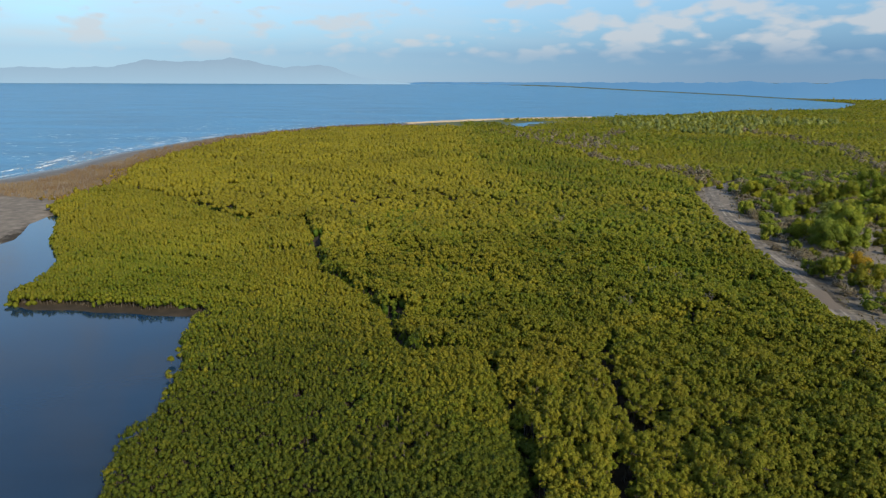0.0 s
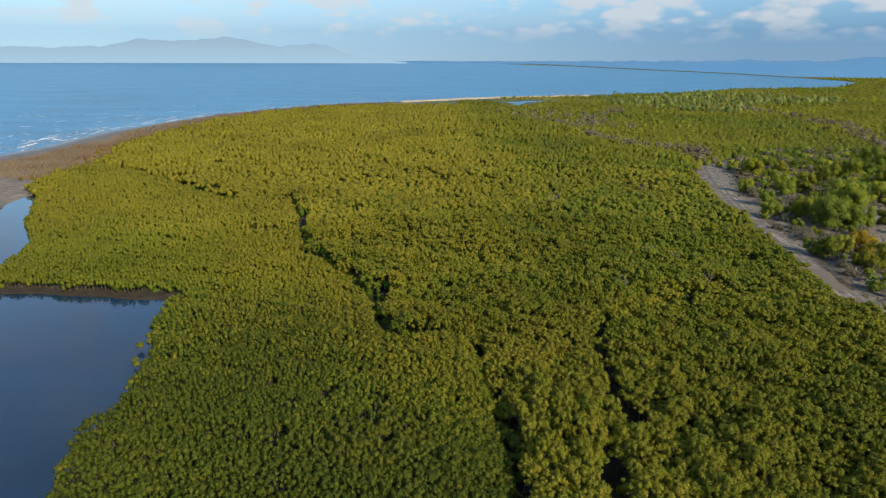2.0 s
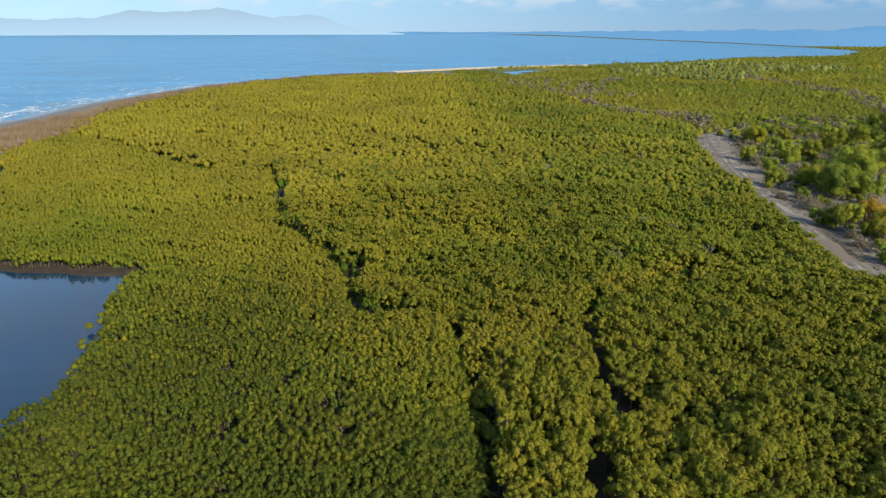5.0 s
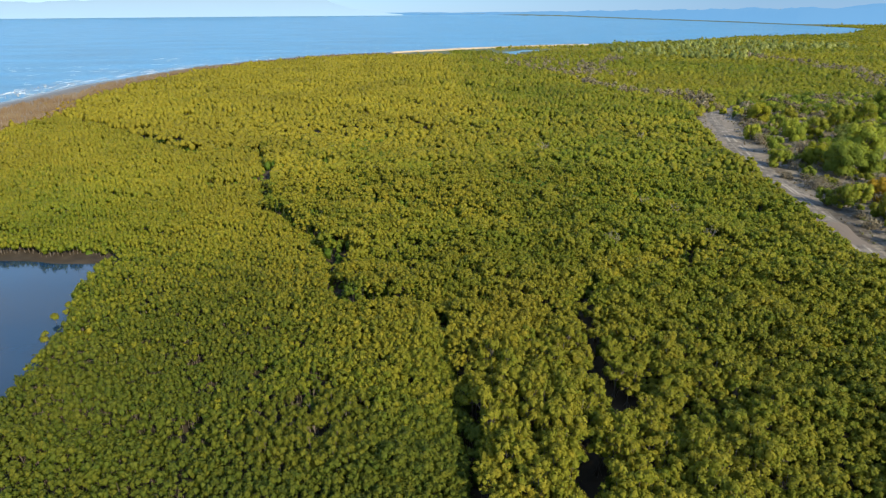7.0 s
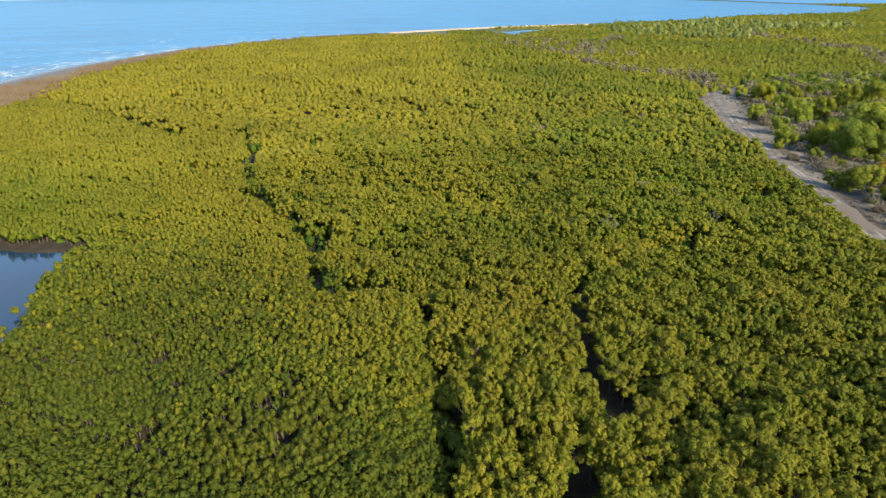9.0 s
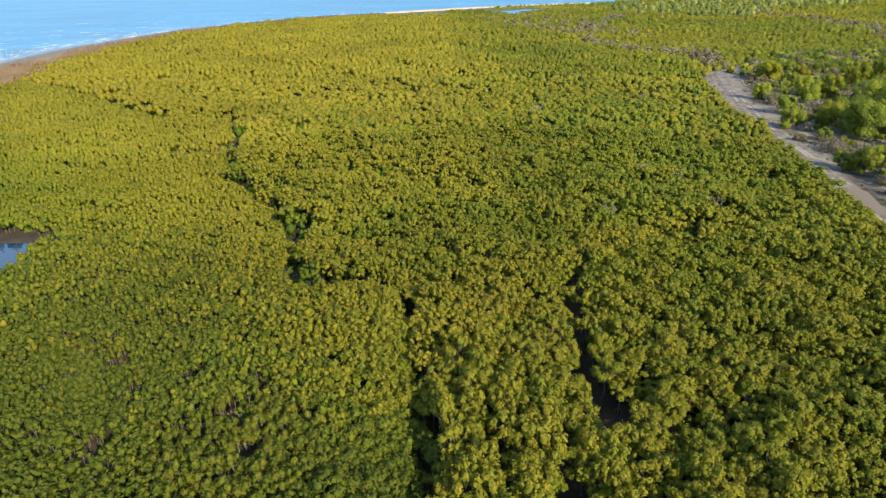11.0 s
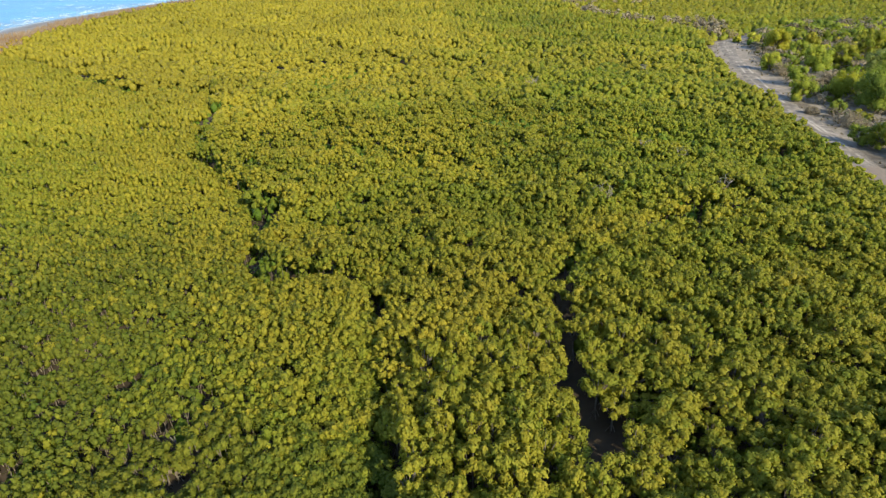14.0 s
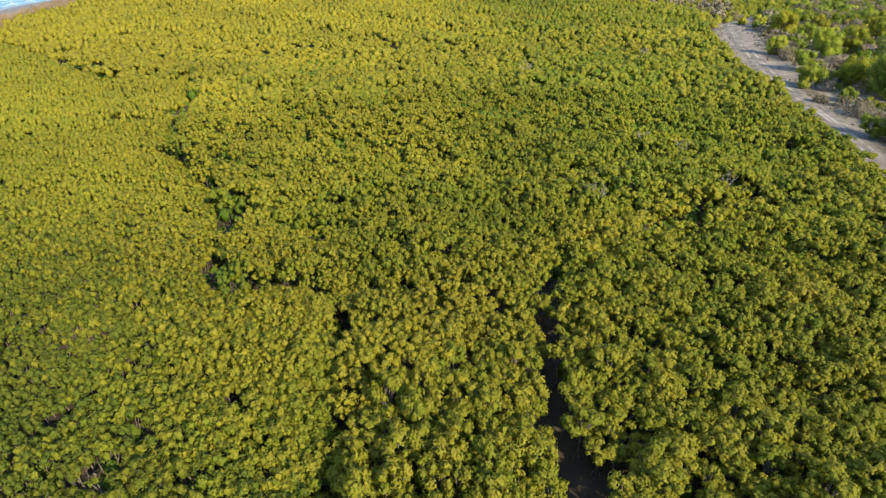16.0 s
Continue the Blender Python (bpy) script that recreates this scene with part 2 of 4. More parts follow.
def water(name, color, rough, waves):
    n = Nodes(name)
    n.base(n.mix(n.ramp(n.noise(0.006, 7, 0.62, (1, 2.6, 1)), [(0.38, (0, 0, 0)), (0.66, (1, 1, 1))]), color, tuple(c * 1.55 for c in color)), rough, 0.5)
    n.bsdf.inputs["IOR"].default_value = 1.333
    h = None
    for scale, weight, stretch in waves:
        w = n.math("MULTIPLY", n.noise(scale, 3.0, 0.5, stretch), weight)
        h = w if h is None else n.math("ADD", h, w)
    n.bump(h, 1.0, 1.0)
    return n.mat


SEA = water("sea_water", (0.010, 0.105, 0.215), 0.34, [(0.10, 1.0, (1, 2.2, 1)), (0.5, 0.22, (1, 1.6, 1))])
INLET = water("inlet_water", (0.007, 0.023, 0.052), 0.06, [(0.6, 0.012, (1, 1.5, 1)), (2.5, 0.004, (1, 1.5, 1))])
FOAM = Nodes("foam").base((0.82, 0.84, 0.85), 0.7).mat


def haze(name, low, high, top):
    """Far ridges behind the sea as a glowing backdrop, the haze of kilometres of bright air put into their emission
    colour.
    """
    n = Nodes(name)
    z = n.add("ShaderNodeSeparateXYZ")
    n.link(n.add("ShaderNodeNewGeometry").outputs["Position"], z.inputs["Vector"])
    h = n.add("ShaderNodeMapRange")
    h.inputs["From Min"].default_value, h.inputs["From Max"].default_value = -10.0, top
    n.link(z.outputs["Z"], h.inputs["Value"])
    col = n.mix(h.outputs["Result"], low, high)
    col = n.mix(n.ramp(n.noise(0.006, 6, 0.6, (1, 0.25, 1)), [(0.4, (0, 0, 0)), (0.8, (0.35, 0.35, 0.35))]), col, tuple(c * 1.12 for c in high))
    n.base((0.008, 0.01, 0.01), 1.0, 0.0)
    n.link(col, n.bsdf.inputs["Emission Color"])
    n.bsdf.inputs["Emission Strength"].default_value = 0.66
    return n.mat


# ---------------------------------------------------------------- plan of the coast
COAST = [(-44, -300), (-42, 40), (-44, 61), (-47, 72), (-45, 78), (-47, 89), (-48, 101), (-53, 110), (-54, 120), (-57, 127),
         (-67, 128), (-77, 130), (-89, 132), (-99, 132), (-106, 134), (-109, 143), (-109, 155), (-113, 169), (-131, 195),
         (-150, 232), (-157, 240), (-156, 224), (-147, 200), (-150, 190), (-190, 165), (-230, 150), (-300, 160), (-330, 230),
         (-290, 300), (-246, 338), (-239, 380), (-242, 457), (-229, 530), (-208, 615), (-181, 665), (-116, 764), (-33, 810),
         (70, 889), (207, 956), (244, 958), (410, 1019), (576, 1166), (833, 1260)]
FAR_COAST = [(1020, 1480), (1110, 1610), (1150, 1725), (1189, 2044), (1200, 2450), (1140, 2850), (1030, 3350), (860, 4000),
             (440, 4600), (-310, 4880), (-310, 6500), (6500, 6500), (6500, -300)]
LAND = np.array(COAST + FAR_COAST, float)
BEACH_IN = [(-150, 190), (-156, 224), (-153, 236), (-164, 248), (-170, 281), (-163, 305), (-181, 360), (-188, 431), (-181, 536), (-159, 607),
            (-122, 665), (-70, 715)]
BEACH = np.array(BEACH_IN + [(-20, 780), (-33, 822), (-114, 775), (-182, 676), (-264, 570), (-350, 230), (-230, 140)], float)
SPIT = np.array([(-29, 786), (68, 868), (201, 925), (244, 935), (248, 968), (190, 962), (60, 898), (-40, 815)], float)
LAGOON = np.array([(101, 806), (122, 822), (135, 842), (157, 838), (152, 818), (128, 806), (121, 772), (112, 752), (101, 766), (110, 788)], float)
CHANNEL = [(14, 40), (14, 58), (14, 65), (13, 75), (13, 88), (11, 99), (5, 103), (-3, 101), (-7, 110), (-9, 123), (-17, 138),
           (-30, 157), (-37, 181), (-42, 200), (-49, 227)]
TREELINE = [(-49, 227), (-71, 222), (-133, 284), (-167, 308)]
CREEK = [(24, 50), (27, 64), (32.5, 71), (33, 75), (32, 79), (32.5, 86), (34.5, 95), (36, 101)]
GAP_LINES = [([(48, 113), (54, 115), (62, 119), (70, 121)], 2.3), ([(-56, 179), (-47, 181), (-38, 184), (-40, 202)], 2.3), ([(36.5, 101), (38, 108), (49, 114)], 0.7)]
ROAD = [(172, 326), (158, 314), (145, 299), (128, 248), (115.5, 200), (110, 172), (104.5, 148), (101, 132), (98.5, 119), (101, 108), (110, 92), (128, 70)]
FOREST_EAST = [(135, 60), (112, 80), (101, 96), (96, 106), (95, 119), (97, 137), (102, 156), (107, 180), (110, 206), (121, 252), (136, 303),
               (146, 333), (135, 354), (126, 378), (115, 421), (113, 486), (90, 560), (60, 640)]
MANGROVE = np.array([(-42, 20)] + [p for p in COAST[2:20]] + BEACH_IN[2:] + [(-20, 722), (40, 716), (80, 700), (60, 640)] + FOREST_EAST[::-1] + [(135, 20)], float)
SHORT = np.array([(-42, 20)] + [p for p in COAST[2:20]] + BEACH_IN[2:6] + TREELINE[::-1] + CHANNEL[::-1], float)
SCRUB = np.array([(150, 60), (118, 90), (106, 110), (107, 130), (113, 150), (120, 190), (130, 225), (141, 262), (153, 300), (196, 345), (271, 352), (480, 380), (480, 60)], float)
FLATS = np.array([(-80, 735), (-20, 722), (40, 716), (80, 695), (140, 700), (190, 780), (275, 860), (285, 1000), (60, 960), (-60, 850)], float)
PALE = np.array([(218, 798), (365, 929), (520, 960), (560, 800), (391, 720), (301, 598), (240, 690)], float)
BARE = np.array([(142, 308), (130, 280), (119, 242), (111, 206), (106, 188), (106, 169), (103, 156), (95, 139), (92, 128), (96, 104), (112, 86), (120, 92),
                 (106, 112), (103, 127), (103, 136), (107, 147), (113, 162), (114, 175), (116, 192), (127, 216), (129, 234), (138, 262), (150, 291), (158, 312)], float)
DRYLINE = [(60, 640), (100, 520), (108, 466), (115, 405), (127, 372), (146, 362), (154, 352), (148, 325)]
DRY_LINES = [DRYLINE, [(205, 660), (150, 560), (127, 490)], [(336, 522), (342, 495), (290, 374)], [(357, 692), (353, 570), (336, 522)]]


def inside(poly, x, y):
    """Which of the points lie within the polygon."""
    x, y = np.asarray(x, float), np.asarray(y, float)
    odd = np.zeros(x.shape, bool)
    for (x0, y0), (x1, y1) in zip(poly, np.roll(poly, -1, 0)):
        if y0 != y1:
            odd ^= ((y0 > y) != (y1 > y)) & (x < (x1 - x0) * (y - y0) / (y1 - y0) + x0)
    return odd


def away(line, x, y, closed=False):
    """How far the points lie from a line of points."""
    line = np.asarray(line, float)
    ends = np.roll(line, -1, 0) if closed else line[1:]
    best = np.full(np.shape(x), 1e9)
    for (x0, y0), (x1, y1) in zip(line, ends):
        dx, dy = x1 - x0, y1 - y0
        u = np.clip(((x - x0) * dx + (y - y0) * dy) / (dx * dx + dy * dy + 1e-9), 0, 1)
        best = np.minimum(best, np.hypot(x - x0 - u * dx, y - y0 - u * dy))
    return best


def wobble(x, y, scale, seed=0.0):
    """A smooth uneven field between about -1 and 1."""
    a = np.sin(x / scale * 1.7 + seed + 1.3 * np.sin(y / scale * 1.1 + seed * 2.1))
    b = np.sin(y / scale * 1.9 - seed * 1.7 + 1.1 * np.sin(x / scale * 0.9 + seed))
    c = np.sin((x + y) / scale * 0.7 + seed * 0.6)
    return (a + b + c) / 3


def rise(x, y):
    """The far sea and coast lie a little higher, as the horizon stands close below eye level."""
    return 33 * np.clip((np.hypot(x, y) - 2000) / 2900, 0, 1.2) ** 2


def ground_height(x, y):
    sd = away(LAND, x, y, True) * np.where(inside(LAND, x, y), 1, -1)
    sd = sd + wobble(x, y, 5.0, 2.0) * 0.8
    h = np.where(sd > 0, 0.75 * (1 - np.exp(-np.abs(sd) / 9)), -1.4 * (1 - np.exp(-np.abs(sd) / 9)))
    lag = away(LAGOON, x, y, True) * np.where(inside(LAGOON, x, y), 1, -1)
    h = h - 1.3 / (1 + np.exp(-np.clip(lag / 2.5, -50, 50)))
    h = h - 0.69 * np.exp(-(away(CREEK, x, y) / 2.2) ** 2)
    h = h + rise(x, y)
    h = h - 1.2 * np.exp(-((x + 39) ** 2 + (y - 189) ** 2) / 7)
    h = h - 0.55 * np.exp(-(away(CHANNEL, x, y) / 1.5) ** 2)
    return h


def mesh_of(name, verts, faces, mat, smooth=True):
    me = bpy.data.meshes.new(name)
    me.from_pydata([tuple(v) for v in verts], [], faces)
    me.polygons.foreach_set("use_smooth", [smooth] * len(faces))
    me.materials.append(mat)
    me.update()
    return me


def point_values(me, name, values):
    a = me.attributes.new(name, "FLOAT", "POINT")
    a.data.foreach_set("value", np.asarray(values, np.float32))


def part(name, me, parent, label=""):
    ob = new(name, me)
    ob.parent = parent
    return tagged(ob, label)


# ground: one sheet to the horizon
def steps(edges):
    out = []
    for a, b, s in edges:
        out += list(np.arange(a, b, s))
    return np.array(out + [edges[-1][1]], float)


gx = steps([(-4900, -800, 400), (-800, -340, 40), (-340, -180, 5), (-180, 180, 2), (180, 340, 6), (340, 1200, 30), (1200, 4900, 200)])
gy = steps([(-900, -20, 80), (-20, 40, 10), (40, 260, 2), (260, 420, 4), (420, 960, 8), (960, 1800, 40), (1800, 4900, 120)])
GX, GY = np.meshgrid(gx, gy)
fx, fy = GX.ravel(), GY.ravel()
gz = ground_height(fx, fy) + wobble(fx, fy, 7.0, 5.0) * 0.06
nx, ny = len(gx), len(gy)
ii = (np.arange(ny - 1)[:, None] * nx + np.arange(nx - 1)[None, :]).ravel()
me = mesh_of("ground", np.stack([fx, fy, gz], 1), np.stack([ii, ii + 1, ii + nx + 1, ii + nx], 1).tolist(), GROUND)
soft_in = lambda poly, w: 1 / (1 + np.exp(-np.clip(away(poly, fx, fy, True) * np.where(inside(poly, fx, fy), 1, -1) / w, -50, 50)))
bare = np.clip(soft_in(BARE, 1.8), 0, 1) * 0.75
bare2 = np.exp(-(away([(163, 205), (146, 182), (138, 163), (150, 140)], fx, fy) / 4.0) ** 2) * 0.9
point_values(me, "sand", np.clip(soft_in(BEACH, 4) + soft_in(SPIT, 4) + bare + bare2, 0, 1))
point_values(me, "dry", np.clip(soft_in(SCRUB, 3) + bare, 0, 1))
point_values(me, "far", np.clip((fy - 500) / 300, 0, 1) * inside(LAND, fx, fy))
shore = away(COAST[27:37], fx, fy)
point_values(me, "wet", np.exp(-(shore / np.interp(fy, [300, 420, 620], [20, 16, 6])) ** 2) * (fy > 290) * (shore < 60) + 0.8 * np.exp(-((fx - 103) ** 2 + (fy - 152) ** 2) / 55))
tagged(new("ground", me), "dark tidal mud, dry grassland and pale sand to the horizon", "ground", kind="structure")

# water
def sheet(name, x0, y0, x1, y1, z, mat):
    return new(name, mesh_of(name, [(x0, y0, z), (x1, y0, z), (x1, y1, z), (x0, y1, z)], [(0, 1, 2, 3)], mat))


sx, sy = np.meshgrid(np.linspace(-4900, 4900, 99), np.concatenate([[262], np.linspace(360, 4960, 47)]))
k = (np.arange(47)[:, None] * 99 + np.arange(98)[None, :]).ravel()
sea = new("sea", mesh_of("sea", np.stack([sx.ravel(), sy.ravel(), rise(sx.ravel(), sy.ravel())], 1), np.stack([k, k + 1, k + 100, k + 99], 1).tolist(), SEA))
tagged(sea, "wind-ruffled blue sea with whitecaps reaching the horizon", "sea", kind="structure")
tagged(sheet("inlet_water", -900, -900, 400, 262, 0, INLET), "calm dark blue water of a tidal inlet", "water", kind="structure")

# sand track
def road_strip(name, line, width, label):
    pts = [Vector((*p, 0)) for p in line]
    path = []
    for i in range(len(pts) - 1):
        p0, p1, p2, p3 = pts[max(i - 1, 0)], pts[i], pts[i + 1], pts[min(i + 2, len(pts) - 1)]
        n = max(2, int((p2 - p1).length / 1.5))
        for k in range(n):
            u = k / n
            path.append(0.5 * (2 * p1 + (p2 - p0) * u + (2 * p0 - 5 * p1 + 4 * p2 - p3) * u * u + (3 * p1 - p0 - 3 * p2 + p3) * u ** 3))
    path.append(pts[-1])
    m = 33
    verts, rut, edge = [], [], []
    for i, p in enumerate(path):
        t = (path[min(i + 1, len(path) - 1)] - path[max(i - 1, 0)]).normalized()
        side = Vector((t.y, -t.x, 0))
        wide = width * (0.8 + 0.2 * min(1, i / 60)) * (1 + 0.35 * noise.noise((p.x * 0.05, p.y * 0.05, 7.0)) + 0.15 * noise.noise((p.x * 0.2, p.y * 0.2, 2.0)))
        for j in range(m):
            s = (j / (m - 1) - 0.5) * wide
            q = p + side * s
            r = 0.0
            for c in (-1.1, 0.6):
                r = max(r, math.exp(-((s - c - 0.5 * math.sin(i * 0.09 + c)) / 0.28) ** 2))
            e = abs(j / (m - 1) - 0.5) * 2
            verts.append((q.x, q.y, 0.86 - 0.05 * r - 0.34 * max(0, e - 0.35) / 0.65 + 0.07 * noise.noise((q.x * 0.35, q.y * 0.35, 3.0))))
            rut.append(r)
            edge.append(max(0.0, e - 0.25) * 0.9 + 1.5 * math.exp(-((q.x - 101) ** 2 + (q.y - 137) ** 2) / 60))
    faces = [(a * m + b, a * m + b + 1, (a + 1) * m + b + 1, (a + 1) * m + b) for a in range(len(path) - 1) for b in range(m - 1)]
    me = mesh_of(name, verts, faces, SAND)
    point_values(me, "rut", rut)
    point_values(me, "edge", edge)
    return tagged(new(name, me), label, "road", kind="structure")


road_strip("road", ROAD, 10.5, "pale sandy vehicle track with wheel ruts")


def sand_bank(name, line, width, label):
    """A low dry sand spit with a rounded back."""
    pts = [Vector((*p, 0)) for p in line]
    m, verts, n = 9, [], 60
    for i in range(n):
        u = i / (n - 1) * (len(pts) - 1)
        k = min(int(u), len(pts) - 2)
        p = pts[k].lerp(pts[k + 1], u - k)
        t = (pts[k + 1] - pts[k]).normalized()
        w = width * math.sin(math.pi * (0.06 + 0.88 * i / (n - 1))) ** 0.5 * (1 + 0.2 * math.sin(i * 0.8))
        for j in range(m):
            v = j / (m - 1) * 2 - 1
            verts.append((p.x + t.y * v * w / 2, p.y - t.x * v * w / 2, 0.2 + 1.3 * (1 - v * v) + 0.1 * math.sin(i * 1.7 + j)))
    faces = [(a * m + b, a * m + b + 1, (a + 1) * m + b + 1, (a + 1) * m + b) for a in range(n - 1) for b in range(m - 1)]
    return tagged(new(name, mesh_of(name, verts, faces, DRY_SAND)), label, "sand bank", kind="structure")


sand_bank("sand_spit", [(-36, 802), (70, 882), (205, 946), (250, 956)], 42, "pale orange dry sand spit along the sea")


# ---------------------------------------------------------------- far ridges
def ridge(name, radius, profile, base, mat, label, seed):
    """profile: bearings in degrees (to the right of straight ahead) and heights in metres."""
    az = np.radians(np.arange(profile[0][0], profile[-1][0] + 0.01, 0.12))
    top = np.interp(np.degrees(az), [p[0] for p in profile], [p[1] for p in profile])
    rough = sum(np.sin(az * f + seed * f) * a for f, a in ((90, 3.5), (210, 2), (430, 1), (700, 0.5)))
    top = np.maximum(top + rough * np.clip(top / 90, 0.05, 1), base + 4)
    verts, faces = [], []
    for r, k in ((radius - 260, 0.0), (radius - 200, 0.35), (radius - 120, 0.72), (radius, 1.0), (radius + 60, 0.4)):
        for a, h in zip(az, top):
            w = 1 + 0.10 * math.sin(a * 47 + r * 0.02) * (0 < k < 1)
            verts.append((r * math.sin(a), r * math.cos(a), base + (h - base) * k * w))
    n = len(az)
    for a in range(4):
        faces += [(a * n + b, a * n + b + 1, (a + 1) * n + b + 1, (a + 1) * n + b) for b in range(n - 1)]
    return tagged(new(name, mesh_of(name, verts, faces, mat)), label, "mountains", kind="structure")


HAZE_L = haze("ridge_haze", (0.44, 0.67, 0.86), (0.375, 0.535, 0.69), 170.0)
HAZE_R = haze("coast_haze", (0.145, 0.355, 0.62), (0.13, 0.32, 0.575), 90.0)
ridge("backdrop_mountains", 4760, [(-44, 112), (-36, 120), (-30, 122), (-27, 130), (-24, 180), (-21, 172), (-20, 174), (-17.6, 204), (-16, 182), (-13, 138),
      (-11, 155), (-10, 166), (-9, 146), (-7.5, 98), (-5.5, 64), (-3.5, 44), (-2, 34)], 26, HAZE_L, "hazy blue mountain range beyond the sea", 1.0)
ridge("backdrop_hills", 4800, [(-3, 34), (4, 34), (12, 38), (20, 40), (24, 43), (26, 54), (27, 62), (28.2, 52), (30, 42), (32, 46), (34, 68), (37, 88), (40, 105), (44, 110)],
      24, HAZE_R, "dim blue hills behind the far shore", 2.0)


# low country behind the far shore, its haze painted as a blue glow
line = np.array([(3400, 2300), (2100, 1950), (1500, 1850)] + [(x * 1.05, y * 1.05) for x, y in FAR_COAST[3:10]], float)
u = np.linspace(0, len(line) - 1, 260)
lx, ly = np.interp(u, np.arange(len(line)), line[:, 0]), np.interp(u, np.arange(len(line)), line[:, 1])
verts, faces = [], []
for k, (f, hh) in enumerate(((1.0, 0.0), (1.012, 0.45), (1.03, 0.85), (1.05, 1.0), (1.06, 0.5))):
    for j in range(260):
        top = 52 + 2.5 * math.sin(j * 0.31) + 1.5 * math.sin(j * 0.83 + 1) + 1.0 * math.sin(j * 1.9)
        verts.append((lx[j] * f, ly[j] * f, float(rise(lx[j], ly[j])) * 0.5 + top * hh * (1 - 0.5 * min(1, float(rise(lx[j], ly[j])) / 33))))
for a in range(4):
    faces += [(a * 260 + b, a * 260 + b + 1, (a + 1) * 260 + b + 1, (a + 1) * 260 + b) for b in range(259)]
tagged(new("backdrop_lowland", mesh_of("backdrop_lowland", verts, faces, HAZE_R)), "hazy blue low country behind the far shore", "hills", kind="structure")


# ---------------------------------------------------------------- vegetation
rng = np.random.default_rng(7)


def leaf_mesh(name, mat, c, r, rz, tone, size, cover=1.9, jitter=0.24, low=-0.3, core=0.78, hub=None):
    """Clumps of leaf sprays: one small spray a triangle, laid over the lobes of the crowns."""
    area = 4 * np.pi * r * (r + 2 * rz) / 3 * (1 - low) / 2
    n = np.maximum(np.where(size > 0.9, 2, 4), np.ceil(cover * area / (0.55 * size ** 2))).astype(int)
    i = np.repeat(np.arange(len(r)), n)
    m = len(i)
    z = rng.uniform(low, 1, m)
    a = rng.uniform(0, 2 * np.pi, m)
    q = np.sqrt(1 - z * z)
    d = np.stack([q * np.cos(a), q * np.sin(a), z], 1)
    shell = (1.12 - 0.26 * rng.random(m))[:, None] * (1 + 0.16 * np.sin(5 * a + 7 * z + i))[:, None]
    p = c[i] + d * shell * np.stack([r[i], r[i], rz[i]], 1)
    nrm = d + rng.normal(0, jitter, (m, 3)) + np.array([0, 0, 0.15])
    nrm /= np.linalg.norm(nrm, axis=1)[:, None]
    t = np.cross(nrm, rng.normal(0, 1, (m, 3)))
    t /= np.linalg.norm(t, axis=1)[:, None] + 1e-9
    b = np.cross(nrm, t)
    s = (size[i] * rng.uniform(0.65, 1.35, m))[:, None] * 0.62
    v = np.stack([p + t * s, p + (-0.5 * t + 0.87 * b) * s, p + (-0.5 * t - 0.87 * b) * s], 1).reshape(-1, 3)
    # the sprays of a lobe are shaded as one soft clump
    i3 = np.repeat(i, 3)
    axes = np.stack([r, r, rz], 1)
    soft = (v - c[i3]) / axes[i3] ** 2 * r[i3][:, None] + np.repeat(rng.normal(0, 0.18, (m, 3)), 3, 0) + np.array([0, 0, 0.4])
    if hub is not None:
        soft = soft / (np.linalg.norm(soft, axis=1)[:, None] + 1e-9) + 0.3 * (v - hub[i3]) / (np.linalg.norm(v - hub[i3], axis=1)[:, None] + 1e-9)
    # spray tone climbs with height: lit tops and shaded undersides painted in
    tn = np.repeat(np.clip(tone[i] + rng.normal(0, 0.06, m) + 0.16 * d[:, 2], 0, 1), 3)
    loops = np.arange(3 * m, dtype=np.int32)
    if np.max(core) > 0:
        # the dense inner foliage of each lobe: an uneven dome
        lv, nl = [], len(r)
        turn = rng.uniform(0, 6.28, nl)
        for zz, rr in ((-0.55, 0.80), (0.38, 0.93)):
            for k in range(5):
                g = turn + k * 2 * math.pi / 5
                q = core * rng.uniform(0.84, 1.14, nl)
                lv.append(c + np.stack([np.cos(g) * rr * q * r, np.sin(g) * rr * q * r, (zz + rng.uniform(-0.12, 0.12, nl)) * core * rz], 1))
        lv.append(c + np.stack([rng.uniform(-0.2, 0.2, nl) * r, rng.uniform(-0.2, 0.2, nl) * r, core * rz], 1))
        cv = np.stack(lv, 1).reshape(-1, 3)
        f = []
        for k in range(5):
            n2 = (k + 1) % 5
            f += [(k, n2, 5 + n2), (k, 5 + n2, 5 + k), (5 + k, 5 + n2, 10)]
        cf = (3 * m + np.arange(nl)[:, None, None] * 11 + np.array(f)[None]).reshape(-1)
        # dome tone: lower ring darker, crest lighter, shade put into the colour
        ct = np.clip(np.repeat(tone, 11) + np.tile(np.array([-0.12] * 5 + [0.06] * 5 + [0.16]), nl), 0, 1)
        ic = np.repeat(np.arange(nl), 11)
        inner = (cv - c[ic]) / axes[ic]
        if hub is not None:
            inner = inner / (np.linalg.norm(inner, axis=1)[:, None] + 1e-9) + 0.3 * (cv - hub[ic]) / (np.linalg.norm(cv - hub[ic], axis=1)[:, None] + 1e-9)
        soft = np.concatenate([soft, inner])
        v, loops, tn = np.concatenate([v, cv]), np.concatenate([loops, cf.astype(np.int32)]), np.concatenate([tn, ct])
    me = bpy.data.meshes.new(name)
    me.vertices.add(len(v))
    me.vertices.foreach_set("co", v.astype(np.float32).ravel())
    me.loops.add(len(loops))
    me.loops.foreach_set("vertex_index", loops)
    me.polygons.add(len(loops) // 3)
    me.polygons.foreach_set("loop_start", np.arange(0, len(loops), 3, dtype=np.int32))
